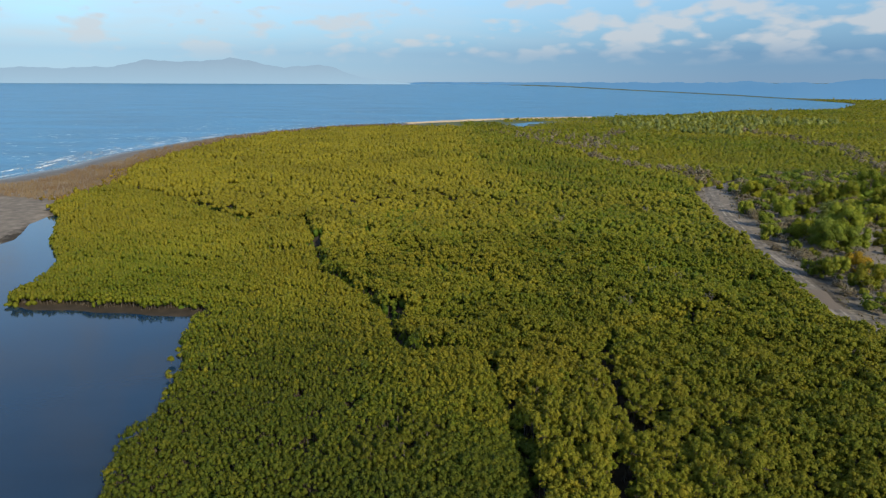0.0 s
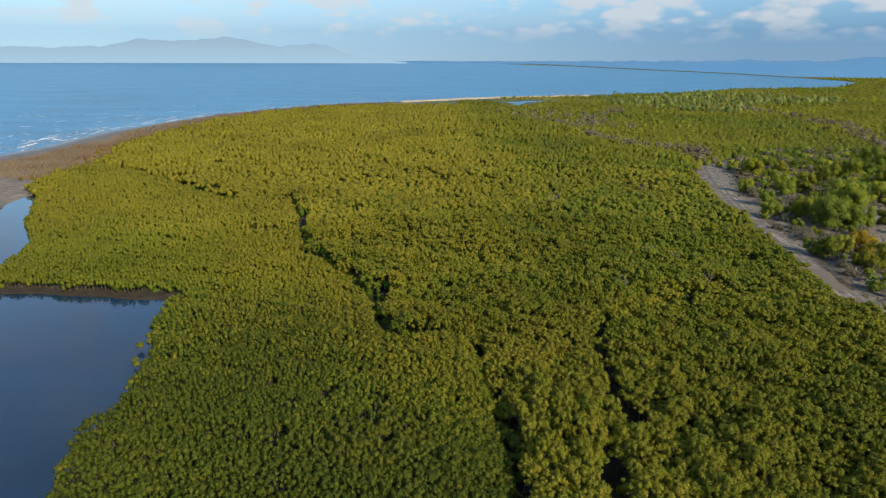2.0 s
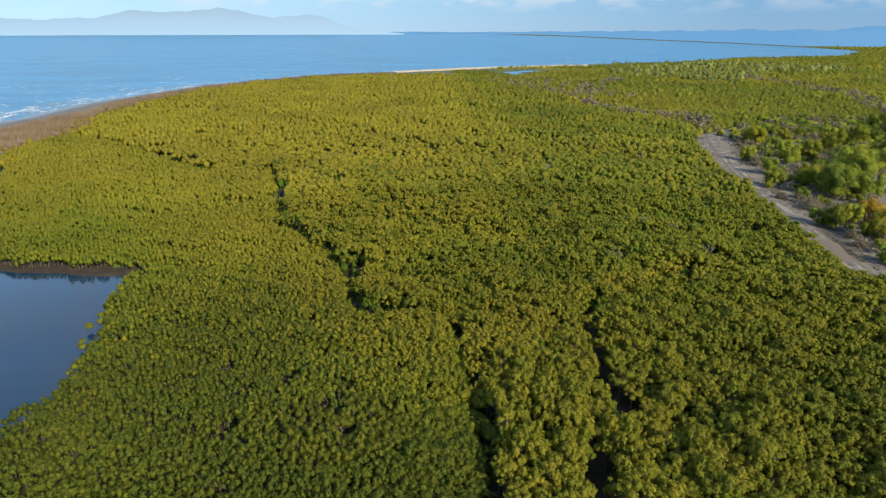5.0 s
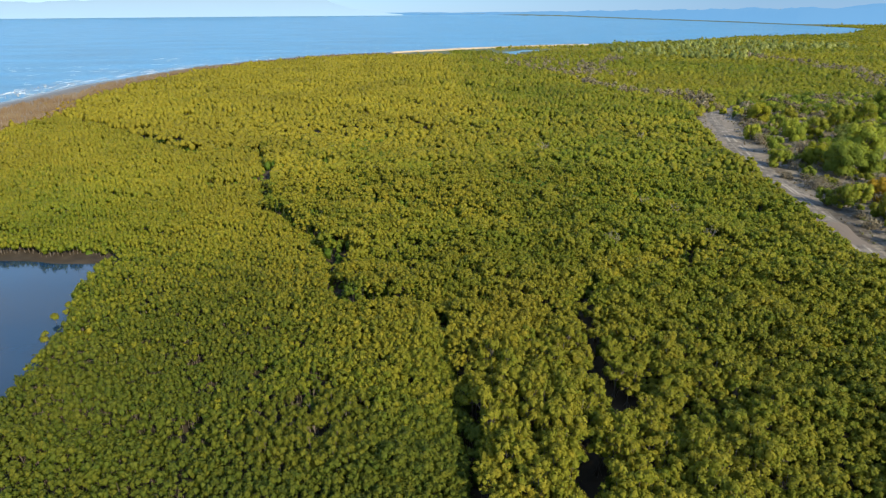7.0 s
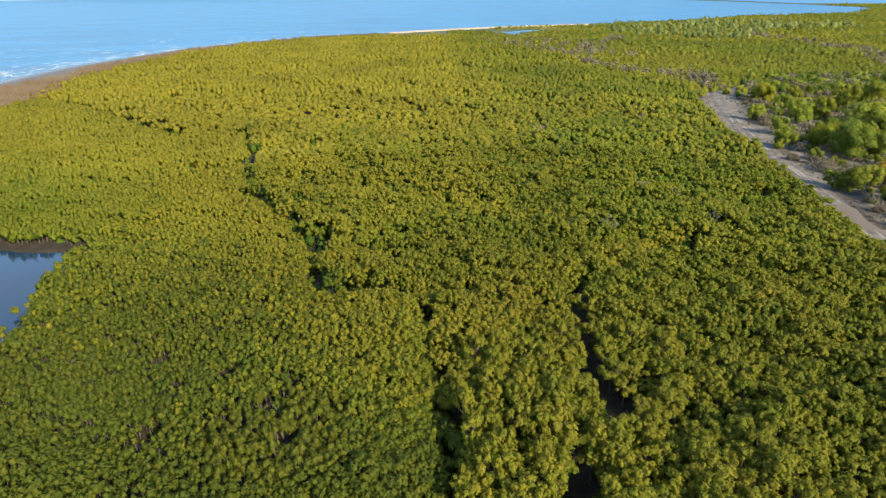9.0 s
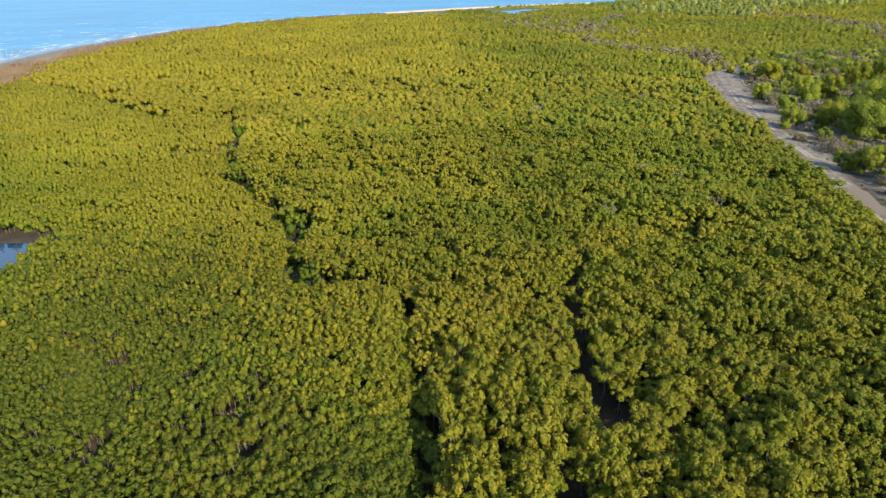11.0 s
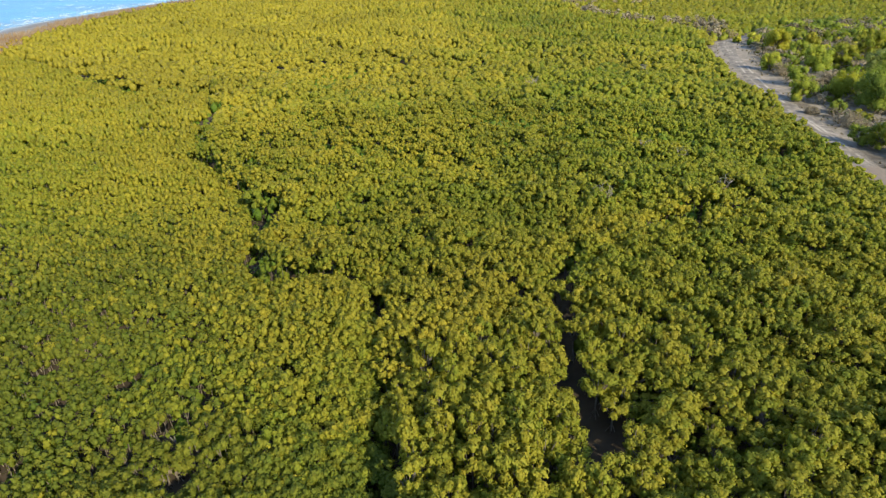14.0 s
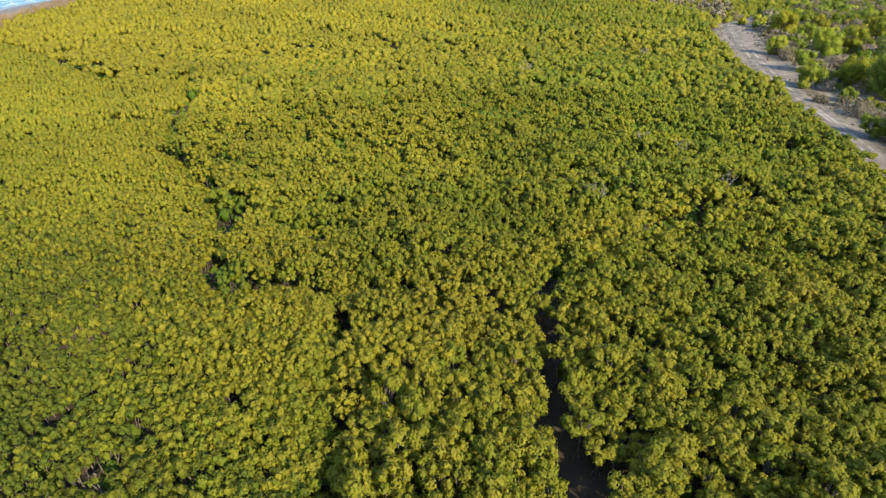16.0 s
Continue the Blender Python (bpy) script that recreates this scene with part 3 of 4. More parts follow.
    me.update(calc_edges=True)
    me.polygons.foreach_set("use_smooth", np.ones(len(loops) // 3, bool))
    me.materials.append(mat)
    soft /= np.linalg.norm(soft, axis=1)[:, None] + 1e-9
    if mat is not LEAF_DRY:
        me.attributes.new("custom_normal", "FLOAT_VECTOR", "POINT").data.foreach_set("vector", soft.astype(np.float32).ravel())
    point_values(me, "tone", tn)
    return me


def prisms(name, mat, a, b, ra, rb, sides=4):
    """Many tapered stems from a to b in one mesh."""
    n = len(a)
    d = b - a
    d /= np.linalg.norm(d, axis=1)[:, None] + 1e-9
    t = np.cross(d, np.array([0.3, 0.9, 0.1]))
    t /= np.linalg.norm(t, axis=1)[:, None] + 1e-9
    w = np.cross(d, t)
    ring = []
    for p, r in ((a, ra), (b, rb)):
        for k in range(sides):
            g = 2 * np.pi * k / sides
            ring.append(p + (t * math.cos(g) + w * math.sin(g)) * np.reshape(r, (-1, 1)))
    v = np.stack(ring, 1).reshape(-1, 3)
    base = np.arange(n)[:, None] * 2 * sides
    f = []
    for k in range(sides):
        f.append(base + np.array([k, (k + 1) % sides, sides + (k + 1) % sides, sides + k]))
    me = bpy.data.meshes.new(name)
    me.from_pydata(v.tolist(), [], np.concatenate(f).tolist())
    me.materials.append(mat)
    me.update()
    return me


EYE_A, EYE_B = (1, -10), (23, 40)


def reach(x, y):
    return np.hypot(away([EYE_A, EYE_B], x, y), 46)


def lobes_of(x, y, z0, h, rad, tone, count, spread=0.70):
    """Splits every crown into lobes. Returns centres, radii, half heights, tones and the plant each belongs to."""
    i = np.repeat(np.arange(len(x)), count)
    k = np.concatenate([np.arange(n) for n in count]) if len(count) else np.zeros(0, int)
    many = (count[i] > 1)
    top = many & (k == 0)
    a = rng.uniform(0, 2 * np.pi, len(i)) * 0.25 + k * 2.4 + x[i] * 7
    off = np.where(many & ~top, spread * rad[i] * rng.uniform(0.7, 1.15, len(i)), 0)
    small = np.where(count[i] > 12, 0.52, np.where(count[i] > 8, 0.66, np.where(count[i] > 5, 0.78, np.where(count[i] > 3, 0.92, 1.25))))
    r = np.where(many, small * rad[i] * rng.uniform(0.34, 0.74, len(i)), rad[i] * rng.uniform(0.72, 1.0, len(i)))
    rz = r * np.where(many, rng.uniform(0.9, 1.35, len(i)), rng.uniform(1.3, 2.0, len(i)))
    hz = np.where(top | ~many, 1.0, np.where(count[i] > 8, 1 - 0.32 * rng.random(len(i)) ** 1.4, rng.uniform(0.78, 0.98, len(i))))
    c = np.stack([x[i] + off * np.cos(a), y[i] + off * np.sin(a), z0[i] + h[i] * hz - rz * 0.9], 1)
    return c, r, rz, np.clip(tone[i] + rng.normal(0, 0.06, len(i)), 0, 1), i


def scatter(x0, x1, y0, y1, gap):
    """A jittered stand of plants over a rectangle."""
    gxs, gys = np.meshgrid(np.arange(x0, x1, gap), np.arange(y0, y1, gap * 0.9))
    gxs[1::2] += gap / 2
    x = (gxs + rng.uniform(-0.36, 0.36, gxs.shape) * gap).ravel()
    y = (gys + rng.uniform(-0.36, 0.36, gys.shape) * gap).ravel()
    seen = np.abs(x - 10) < 0.86 * (y + 12) + 26
    return x[seen], y[seen]


# dark openings in the canopy: place and size
HOLES = [(-22.4, 85.2, 1.3), (-8.8, 88.6, 1.4), (-3.7, 80.2, 1.2), (-18.2, 79.6, 1.2), (-13.0, 80.1, 1.0),
         (7.3, 77.8, 1.3), (-2.9, 69.8, 1.2), (-17.2, 70.8, 1.2), (-27.2, 87.5, 1.2), (-12.3, 82.6, 1.0),
         (3.7, 82.9, 1.1), (2.1, 73.8, 1.1), (-5.8, 75.9, 1.0), (-47.2, 217.8, 2.8), (-37.5, 187.0, 2.8),
         (-17.6, 147.4, 2.6), (-7.3, 121.3, 2.4), (-7.3, 112.2, 2.1), (4.8, 125.6, 1.8), (-22.6, 203.2, 2.2),
         (-0.4, 172.8, 2.2)]


def in_hole(x, y):
    hit = np.zeros(np.shape(x), bool)
    for hx, hy, r in HOLES:
        hit |= np.hypot(x - hx, (y - hy) * 0.8) < r * (1 + 0.5 * wobble(x, y, 2.5, 11))
    return hit


def open_mask(x, y):
    """True where plants may stand: clear of creek, channels and openings."""
    ok = away(CREEK, x, y) > np.interp(y, [66, 76, 84, 98], [1.2, 1.1, 0.7, 0.4]) + wobble(x, y, 6, 1) * 0.5
    ok &= np.hypot((x - 33.5) / 1.3, y - 73.5) > 2.2
    ok &= np.hypot((x - 27) / 1.3, y - 60) > 2.0
    ok &= away(CHANNEL[:6], x, y) > wobble(x, y, 4, 3) * 1.9 - 0.35
    ok &= away(CHANNEL[5:8], x, y) > wobble(x, y, 3, 8) * 2.0 - 0.5
    ok &= away(CHANNEL[7:], x, y) > wobble(x, y, 6, 4) * 2.2 - 0.1
    ok &= away(TREELINE[1:], x, y) > wobble(x, y, 7, 2) * 1.7 - 0.25
    for line, w in GAP_LINES:
        ok &= away(line, x, y) > w
    ok &= away(ROAD, x, y) > 4.6
    ok &= ~inside(LAGOON, x, y)
    ok &= np.hypot(x + 39, (y - 189) * 0.6) > 3.0
    ok &= ~((np.abs(x - 22) < 2.6) & (np.abs(y - 99) < 1.3))
    return ok & ~in_hole(x, y)


def stand(name, x, y, h, rad, tone, count, mat, label, size=None, cover=None, stems=True, category="trees"):
    d = reach(x, y)
    z0 = np.maximum(ground_height(x, y), -0.3)
    c, r, rz, tn, i = lobes_of(x, y, z0, h, rad, tone, count)
    di = d[i]
    spray = np.where(di < 95, 0.0037, np.where(di < 160, 0.0042, 0.0040)) * di if size is None else size * di
    thick = np.where(di < 95, 0.40, np.where(di < 160, 0.30, 0.16)) if cover is None else np.full(len(di), cover)
    inner = np.where(di < 95, 0.76, np.where(di < 160, 0.84, 0.95))
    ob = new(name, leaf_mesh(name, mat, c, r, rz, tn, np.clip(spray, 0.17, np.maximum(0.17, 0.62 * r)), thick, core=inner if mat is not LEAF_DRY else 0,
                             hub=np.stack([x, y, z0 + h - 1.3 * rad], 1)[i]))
    tagged(ob, label, category, kind="stuff")
    if stems:
        near = d < 170
        a = np.stack([x, y, z0 - 0.1], 1)[near]
        b = np.stack([x + rng.normal(0, 0.12, len(x)), y + rng.normal(0, 0.12, len(x)), z0 + h * 0.6], 1)[near]
        if len(a):
            st = new(name + "_stems", prisms(name + "_stems", BARK, a, b, np.full(len(a), 0.07), np.full(len(a), 0.025), 3))
            tagged(st, "thin grey mangrove stems under the canopy", "stems", kind="stuff")
    return ob


# short dense mangrove by the inlet
def shift(x, y):
    """Makes the line between short and tall trees uneven."""
    w = np.clip(away(COAST[1:20], x, y) / 12, 0, 1)
    return x + w * (2.4 * wobble(x, y, 5, 1) + 1.2 * wobble(x, y, 2, 4)), y + w * (2.0 * wobble(x, y, 5, 5) + 1.0 * wobble(x, y, 2, 2))


def short_trees():
    xs, ys = [], []
    for y0, y1, gap in ((38, 120, 0.80), (120, 165, 0.92), (165, 215, 1.15), (215, 330, 1.55)):
        x, y = scatter(-175, 20, y0, y1, gap)
        xs.append(x), ys.append(y)
    x, y = np.concatenate(xs), np.concatenate(ys)
    ok = inside(SHORT, *shift(x, y)) & inside(MANGROVE, x, y) & open_mask(x, y) & (away(COAST[1:20], x, y) > 0.4 + 1.8 * np.clip(wobble(x, y, 3.5, 9), -0.2, 1))
    ok &= away(COAST[9:14], x, y) > 2.7 + 2.6 * wobble(x, y, 4, 2)
    rows = np.sin((x * 0.35 + y * 0.94 + 2.5 * wobble(x, y, 26, 2)) * 2 * np.pi / 7.5)
    ok &= (rows + rng.normal(0, 0.5, len(x))) > -1.9
    x, y = x[ok], y[ok]
    # distance to channel and tree line; tone is darker close to them
    line = away(CHANNEL + TREELINE[1:], x, y)
    grow = np.exp(-line / 9)
    h = (2.4 + 0.3 * rows[ok] + 0.4 * grow + 0.4 * wobble(x, y, 12, 1) + 0.35 * wobble(x, y, 4, 6)) * rng.uniform(0.78, 1.18, len(x))
    mid = np.exp(-away(CHANNEL[:6], x, y) / 12) * (y < 108)
    h = h * (1 - 0.3 * np.exp(-(line / 2.0) ** 2)) + 1.7 * mid
    rad = np.interp(y, [118, 122, 163, 167, 213, 217], [0.46, 0.53, 0.53, 0.64, 0.64, 0.84]) * (1 + 0.2 * grow) * rng.uniform(0.75, 1.35, len(x)) * (1 + 0.55 * mid)
    tone = np.clip(0.36 + 0.14 * wobble(x, y, 30, 3) + 0.08 * wobble(x, y, 7, 6) + rng.normal(0, 0.08, len(x)), 0, 1)
    # tone rises with distance: yellower trees, plus haze and sun sheen painted in
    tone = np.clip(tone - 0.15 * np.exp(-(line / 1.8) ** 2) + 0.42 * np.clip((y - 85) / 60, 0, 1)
                   + 0.19 * np.clip((x + 22) / 24, 0, 1) * np.clip((130 - y) / 20, 0, 1) - 0.34 * np.clip((-38 - x) / 40, 0, 1) * np.clip((215 - y) / 60, 0, 1), 0, 1)
    return x, y, h, rad, tone


# taller mangrove between the channel and the sand track
def tall_trees():
    xs, ys = [], []
    for y0, y1, gap in ((38, 140, 1.82), (140, 240, 2.1), (240, 400, 2.8), (400, 780, 3.9)):
        x, y = scatter(-190, 150, y0, y1, gap)
        xs.append(x), ys.append(y)
    x, y = np.concatenate(xs), np.concatenate(ys)
    ok = inside(MANGROVE, x, y) & ~inside(SHORT, *shift(x, y)) & open_mask(x, y) & (away(FOREST_EAST, x, y) > 1.0)
    ok &= rng.random(len(x)) > 0.03
    ok &= wobble(x, y, 4.2, 11) + 0.25 * wobble(x, y, 1.7, 3) < np.where(y < 115, 0.95, 0.84)
    x, y = x[ok], y[ok]
    near = np.clip((170 - y) / 90, 0, 1)
    h = (3.7 + 1.3 * near + 0.8 * wobble(x, y, 11, 5) + 1.25 * wobble(x, y, 6, 8)) * rng.uniform(0.78, 1.17, len(x))
    h = h + 1.3 * (0.5 + 0.7 * wobble(x, y, 5, 3)) * np.exp(-away(CHANNEL[6:], x, y) / 5) + 0.8 * np.exp(-away(CREEK, x, y) / 4)
    h = np.minimum(h + 0.9 * np.exp(-((away([(22, 60), (20, 80), (26, 100), (45, 112)], x, y)) / 5) ** 2), 5.7 + 0.4 * wobble(x, y, 3, 6))
    h = h + 1.1 * np.exp(-away(TREELINE[1:], x, y) / 6) - 1.0 * np.exp(-away(TREELINE[:2], x, y) / 5)
    rad = (1.14 + 0.16 * near) * rng.uniform(0.72, 1.3, len(x)) * (1 + np.clip(y - 170, 0, 600) / 480)
    tone = np.clip(0.45 + 0.16 * wobble(x, y, 24, 7) + 0.14 * wobble(x, y, 6, 2) + 0.03 * (h - np.mean(h)) + rng.normal(0, 0.095, len(x)) + 0.02 + 0.04 * np.clip((y - 70) / 80, 0, 1)
                   + 0.24 * np.exp(-(away([(22, 60), (20, 80), (24, 100), (45, 113), (70, 122)], x, y) / 5) ** 2)
                   # darker in patches close to the upper channel
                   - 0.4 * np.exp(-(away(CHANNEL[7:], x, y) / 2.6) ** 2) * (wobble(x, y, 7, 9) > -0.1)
                   # the far left is yellower, with haze and sun sheen put into its tone
                   - 0.07 * np.clip((x - 20) / 50, 0, 1) + 0.16 * np.clip((0 - x) / 40, 0, 1) + 0.32 * np.clip((y - 140) / 100, 0, 1) * np.clip((70 - x) / 60, 0, 1), 0, 1)
    return x, y, h, rad, tone


def pick(data, mask):
    return [v[mask] for v in data]


short = short_trees()
tall = tall_trees()

# trees nearest the walk are things of their own
def tree_proto(name, kind_h, kind_r, lobes, size, seed, label, group, mat=LEAF, hue=0.46):
    """One mangrove: a leaning forked trunk and a lobed crown of leaf sprays."""
    x = np.array([seed * 0.37])
    c, r, rz, tn, i = lobes_of(x * 0, x * 0, x * 0, np.array([kind_h]), np.array([kind_r]), np.array([hue]), np.array([lobes]))
    root = new(name)
    tagged(root, label, "tree", group)
    a, b, ra, rb = [], [], [], []
    fork = np.array([rng.normal(0, 0.1), rng.normal(0, 0.1), kind_h * 0.45])
    a.append((0, 0, -0.5)), b.append(fork), ra.append(0.10), rb.append(0.07)
    for k in range(lobes):
        a.append(fork), b.append(c[k] - (0, 0, rz[k] * 0.2)), ra.append(0.055), rb.append(0.02)
    for k in range(5):
        g = k * 1.257 + seed
        a.append((0.55 * math.cos(g), 0.55 * math.sin(g), -0.5)), b.append((0, 0, kind_h * 0.22)), ra.append(0.03), rb.append(0.03)
    part("trunk", prisms("trunk", BARK, np.array(a), np.array(b), np.array(ra), np.array(rb), 5), root, "grey forked trunk with prop roots")
    part("crown", leaf_mesh("crown", mat, c, r, rz, tn, np.full(len(r), size), 0.62, 0.3, -0.3, 0.76, np.full((len(r), 3), (0, 0, kind_h - 1.3 * kind_r))), root)
    return root


def single_trees(data, count, centre, protos):
    x, y, h, rad, tone = data
    order = np.argsort(np.hypot(x - centre[0], y - centre[1]))[:count]
    z = np.maximum(ground_height(x[order], y[order]), -0.3)
    used = set()
    for n, j in enumerate(order):
        p, ph, pr = protos[n % len(protos)]
        wide = max(rad[j] / pr, 0.85 * h[j] / ph)
        m = Matrix.LocRotScale((x[j], y[j], z[n]), Euler((0, 0, rng.uniform(0, 6.28))), (wide, wide, h[j] / ph))
        if id(p) in used:
            copy_thing(p, m)
        else:
            used.add(id(p))
            p.matrix_basis = m
    rest = np.ones(len(x), bool)
    rest[order] = False
    return pick(data, rest)


protos = [(tree_proto("mangrove_tree", 4.8, 1.28, 15 + k % 3, 0.2, k, "olive-green mangrove tree with a lobed leafy crown", "mangrove trees by the creek", LEAF, 0.48 + 0.05 * (k % 5)), 4.8, 1.28) for k in range(10)]
tall = single_trees(tall, 300, (32, 70), protos)
protos = [(tree_proto("mangrove_bush", 2.6, 0.55, 1 + k % 2, 0.17, k + 20, "short olive-green mangrove bush in dense stand", "short mangroves by the inlet", LEAF_OLIVE, 0.46), 2.6, 0.55) for k in range(8)]
short = single_trees(short, 300, (-4, 70), protos)

pale = rng.random(len(short[1])) < np.clip(np.maximum((short[1] - 84) / 50, np.minimum((short[0] + 18) / 24, (short[1] - 66) / 14)), 0, 1)
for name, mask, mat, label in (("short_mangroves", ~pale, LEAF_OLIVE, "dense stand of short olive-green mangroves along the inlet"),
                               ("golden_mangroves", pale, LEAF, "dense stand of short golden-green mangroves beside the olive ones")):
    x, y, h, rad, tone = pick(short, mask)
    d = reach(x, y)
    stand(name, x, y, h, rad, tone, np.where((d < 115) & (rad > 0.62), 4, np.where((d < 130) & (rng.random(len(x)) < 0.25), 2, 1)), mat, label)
x, y, h, rad, tone = tall
d = reach(x, y)
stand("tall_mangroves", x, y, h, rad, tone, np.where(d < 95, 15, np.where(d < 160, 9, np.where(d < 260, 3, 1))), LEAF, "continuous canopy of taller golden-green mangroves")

# low bushes that close the edge of the stand down to the ground
def edge_line(line, gap, inset):
    out = []
    for (x0, y0), (x1, y1) in zip(line, line[1:]):
        run = math.hypot(x1 - x0, y1 - y0)
        for k in range(int(run / gap)):
            u = (k + rng.random()) / (run / gap)
            out.append((x0 + (x1 - x0) * u + rng.normal(0, 0.7) + inset[0], y0 + (y1 - y0) * u + rng.normal(0, 0.7) + inset[1]))
    return np.array(out)


e = edge_line(FOREST_EAST[2:13], 0.8, (-1.6, 0.3))
h = rng.uniform(1.2, 2.9, len(e))
stand("edge_mangroves", e[:, 0], e[:, 1], h, rng.uniform(0.8, 1.3, len(e)), rng.uniform(0.5, 0.95, len(e)), np.full(len(e), 4), LEAF,
      "low mangrove bushes along the edge of the track", stems=False)
e = edge_line(COAST[2:20], 0.9, (0.5, 0.4))
ok = inside(LAND, e[:, 0], e[:, 1]) & (away(COAST[9:14], e[:, 0], e[:, 1]) > 2.2)
e = e[ok]
stand("shore_mangroves", e[:, 0], e[:, 1], rng.uniform(0.9, 2.2, len(e)), rng.uniform(0.6, 1.0, len(e)), rng.uniform(0.25, 0.6, len(e)), np.full(len(e), 3), LEAF,
      "low mangrove bushes along the waterline of the inlet", stems=False)
e = edge_line(BEACH_IN[2:8], 1.3, (-1.0, 0.0))
e = e[e[:, 1] > 262]
e[:, 0] -= rng.exponential(4.0, len(e))
stand("rusty_shrubs", e[:, 0], e[:, 1], rng.uniform(0.8, 2.0, len(e)), rng.uniform(0.9, 1.6, len(e)), rng.uniform(0.0, 0.5, len(e)), np.full(len(e), 2), LEAF_ORANGE,
      "rust-coloured low shrubs where mangroves meet the beach", stems=False, category="shrubs")

# dark seedlings that fill the floor of the stand
x, y = scatter(-150, 110, 44, 250, 2.5)
ok = inside(MANGROVE, x, y) & (away(COAST[1:20], x, y) > 5.0) & (away(CREEK, x, y) > 1.7) & (np.hypot(x + 39, y - 189) > 2.2) & (away(ROAD, x, y) > 5)
ok &= (np.hypot((x - 33.5) / 1.3, y - 73.5) > 3.0) & (away(GAP_LINES[1][0], x, y) > 1.2)
x, y = x[ok], y[ok]
stand("mangrove_seedlings", x, y, np.where(inside(SHORT, x, y), rng.uniform(0.7, 1.7, len(x)), rng.uniform(1.2, 3.0, len(x))), rng.uniform(1.1, 1.5, len(x)), rng.uniform(0.05, 0.35, len(x)), np.ones(len(x), int), LEAF,
      "dark green mangrove seedlings on the mud under the canopy", size=0.006, cover=0.12, stems=False, category="seedlings")

# low mangrove and woods beyond the track, out to the far coast
def far_woods():
    xs, ys = [], []
    for x0, x1, y0, y1, gap in ((60, 480, 300, 520, 3.4), (40, 800, 520, 820, 5.2), (100, 1150, 820, 1300, 8.0), (500, 1700, 1300, 1900, 13.0)):
        x, y = scatter(x0, x1, y0, y1, gap)
        xs.append(x), ys.append(y)
    x, y = np.concatenate(xs), np.concatenate(ys)
    ok = inside(LAND, x, y) & ~inside(MANGROVE, x, y) & ~inside(SCRUB, x, y) & ~(inside(FLATS, x, y) & (away(LAGOON, x, y, True) < 14)) & ~inside(LAGOON, x, y) & ~inside(SPIT, x, y)
    ok &= (away(LAND, x, y, True) > 3) & (away(ROAD, x, y) > 5)
    dry = np.zeros(len(x), bool)
    for k, line in enumerate(DRY_LINES):
        dry |= (away(line, x, y) < 9 + 6 * wobble(x, y, 14, 1 + k)) & (rng.random(len(x)) < (0.62, 0.4, 0.45, 0.45)[k])
    dry |= (x < 165) & (y > 455) & (y < 660) & (rng.random(len(x)) < 0.13)
    return x[ok & ~dry], y[ok & ~dry], x[ok & dry], y[ok & dry]


x, y, dx, dy = far_woods()
gap = np.where(y < 520, 3.4, np.where(y < 820, 5.2, np.where(y < 1300, 8.0, 13.0)))
h = (2.6 + 0.8 * wobble(x, y, 40, 1)) * rng.uniform(0.9, 1.12, len(x))
tall_mark = rng.random(len(x)) < 0.05
h = h * np.where(tall_mark, 1.7, 1) * np.where(inside(FLATS, x, y), 0.5, 1)
stand("far_woods", x, y, h, gap * rng.uniform(0.62, 0.80, len(x)), np.clip(0.52 + 0.2 * wobble(x, y, 60, 4) + rng.normal(0, 0.08, len(x)), 0, 1),
      np.ones(len(x), int), LEAF, "low green coastal woods reaching to the far shore", stems=False)
stand("dead_trees", dx, dy, rng.uniform(2.0, 5.0, len(dx)), rng.uniform(1.2, 2.2, len(dx)), rng.uniform(0.2, 0.9, len(dx)), np.ones(len(dx), int), LEAF_DRY,
      "grey-brown leafless trees along a dry drain", size=0.0030, cover=0.9, stems=False)
x, y = scatter(200, 600, 580, 980, 13.5)
ok = inside(PALE, x, y)
x, y = x[ok], y[ok]
stand("pale_woods", x, y, rng.uniform(3, 8, len(x)), rng.uniform(2.6, 4.6, len(x)), rng.uniform(0.1, 0.9, len(x)), np.ones(len(x), int), LEAF_PALE,
      "pale grey-green trees on a low rise", size=0.0038, stems=False)


# ---------------------------------------------------------------- scrub beside the sand track
def bush(name, x, y, rad, mat, label, tall=1.25, lobes=11, cover=1.7, low=-0.6):
    """A rounded scrub tree: short forked trunk and a crown of many uneven lobes."""
    z = float(ground_height(np.array([x]), np.array([y]))[0])
    root = new(name)
    root.location = (x, y, z)
    h = rad * tall
    n = np.array([lobes])
    one = np.array([0.0])
    c, r, rz, tn, i = lobes_of(one, one, one, np.array([h]), np.array([rad]), np.array([rng.uniform(0.3, 0.7)]), n, 0.62)
    c[:, 2] = np.maximum(c[:, 2] - np.array([0, 0.42, 0.22])[np.arange(lobes) % 3] * h, r * 0.5)
    a = np.array([(0, 0, -0.3)] + [(0, 0, h * 0.25)] * lobes)
    b = np.array([(0, 0, h * 0.27)] + [tuple(v) for v in c])
    part("trunk", prisms("trunk", BARK, a, b, np.array([0.05 * rad] + [0.026 * rad] * lobes), np.array([0.04 * rad] + [0.008 * rad] * lobes), 5), root)
    part("crown", leaf_mesh("crown", mat, c, r, rz, tn, np.full(lobes, 0.15 if mat is LEAF_DRY else 0.09 * rad ** 0.5 + 0.14), cover if mat is LEAF_DRY else cover * 0.5, 0.4, low, 0 if mat is LEAF_DRY else 0.8), root)
    return tagged(root, label, "bush", "scrub beside the sand track")


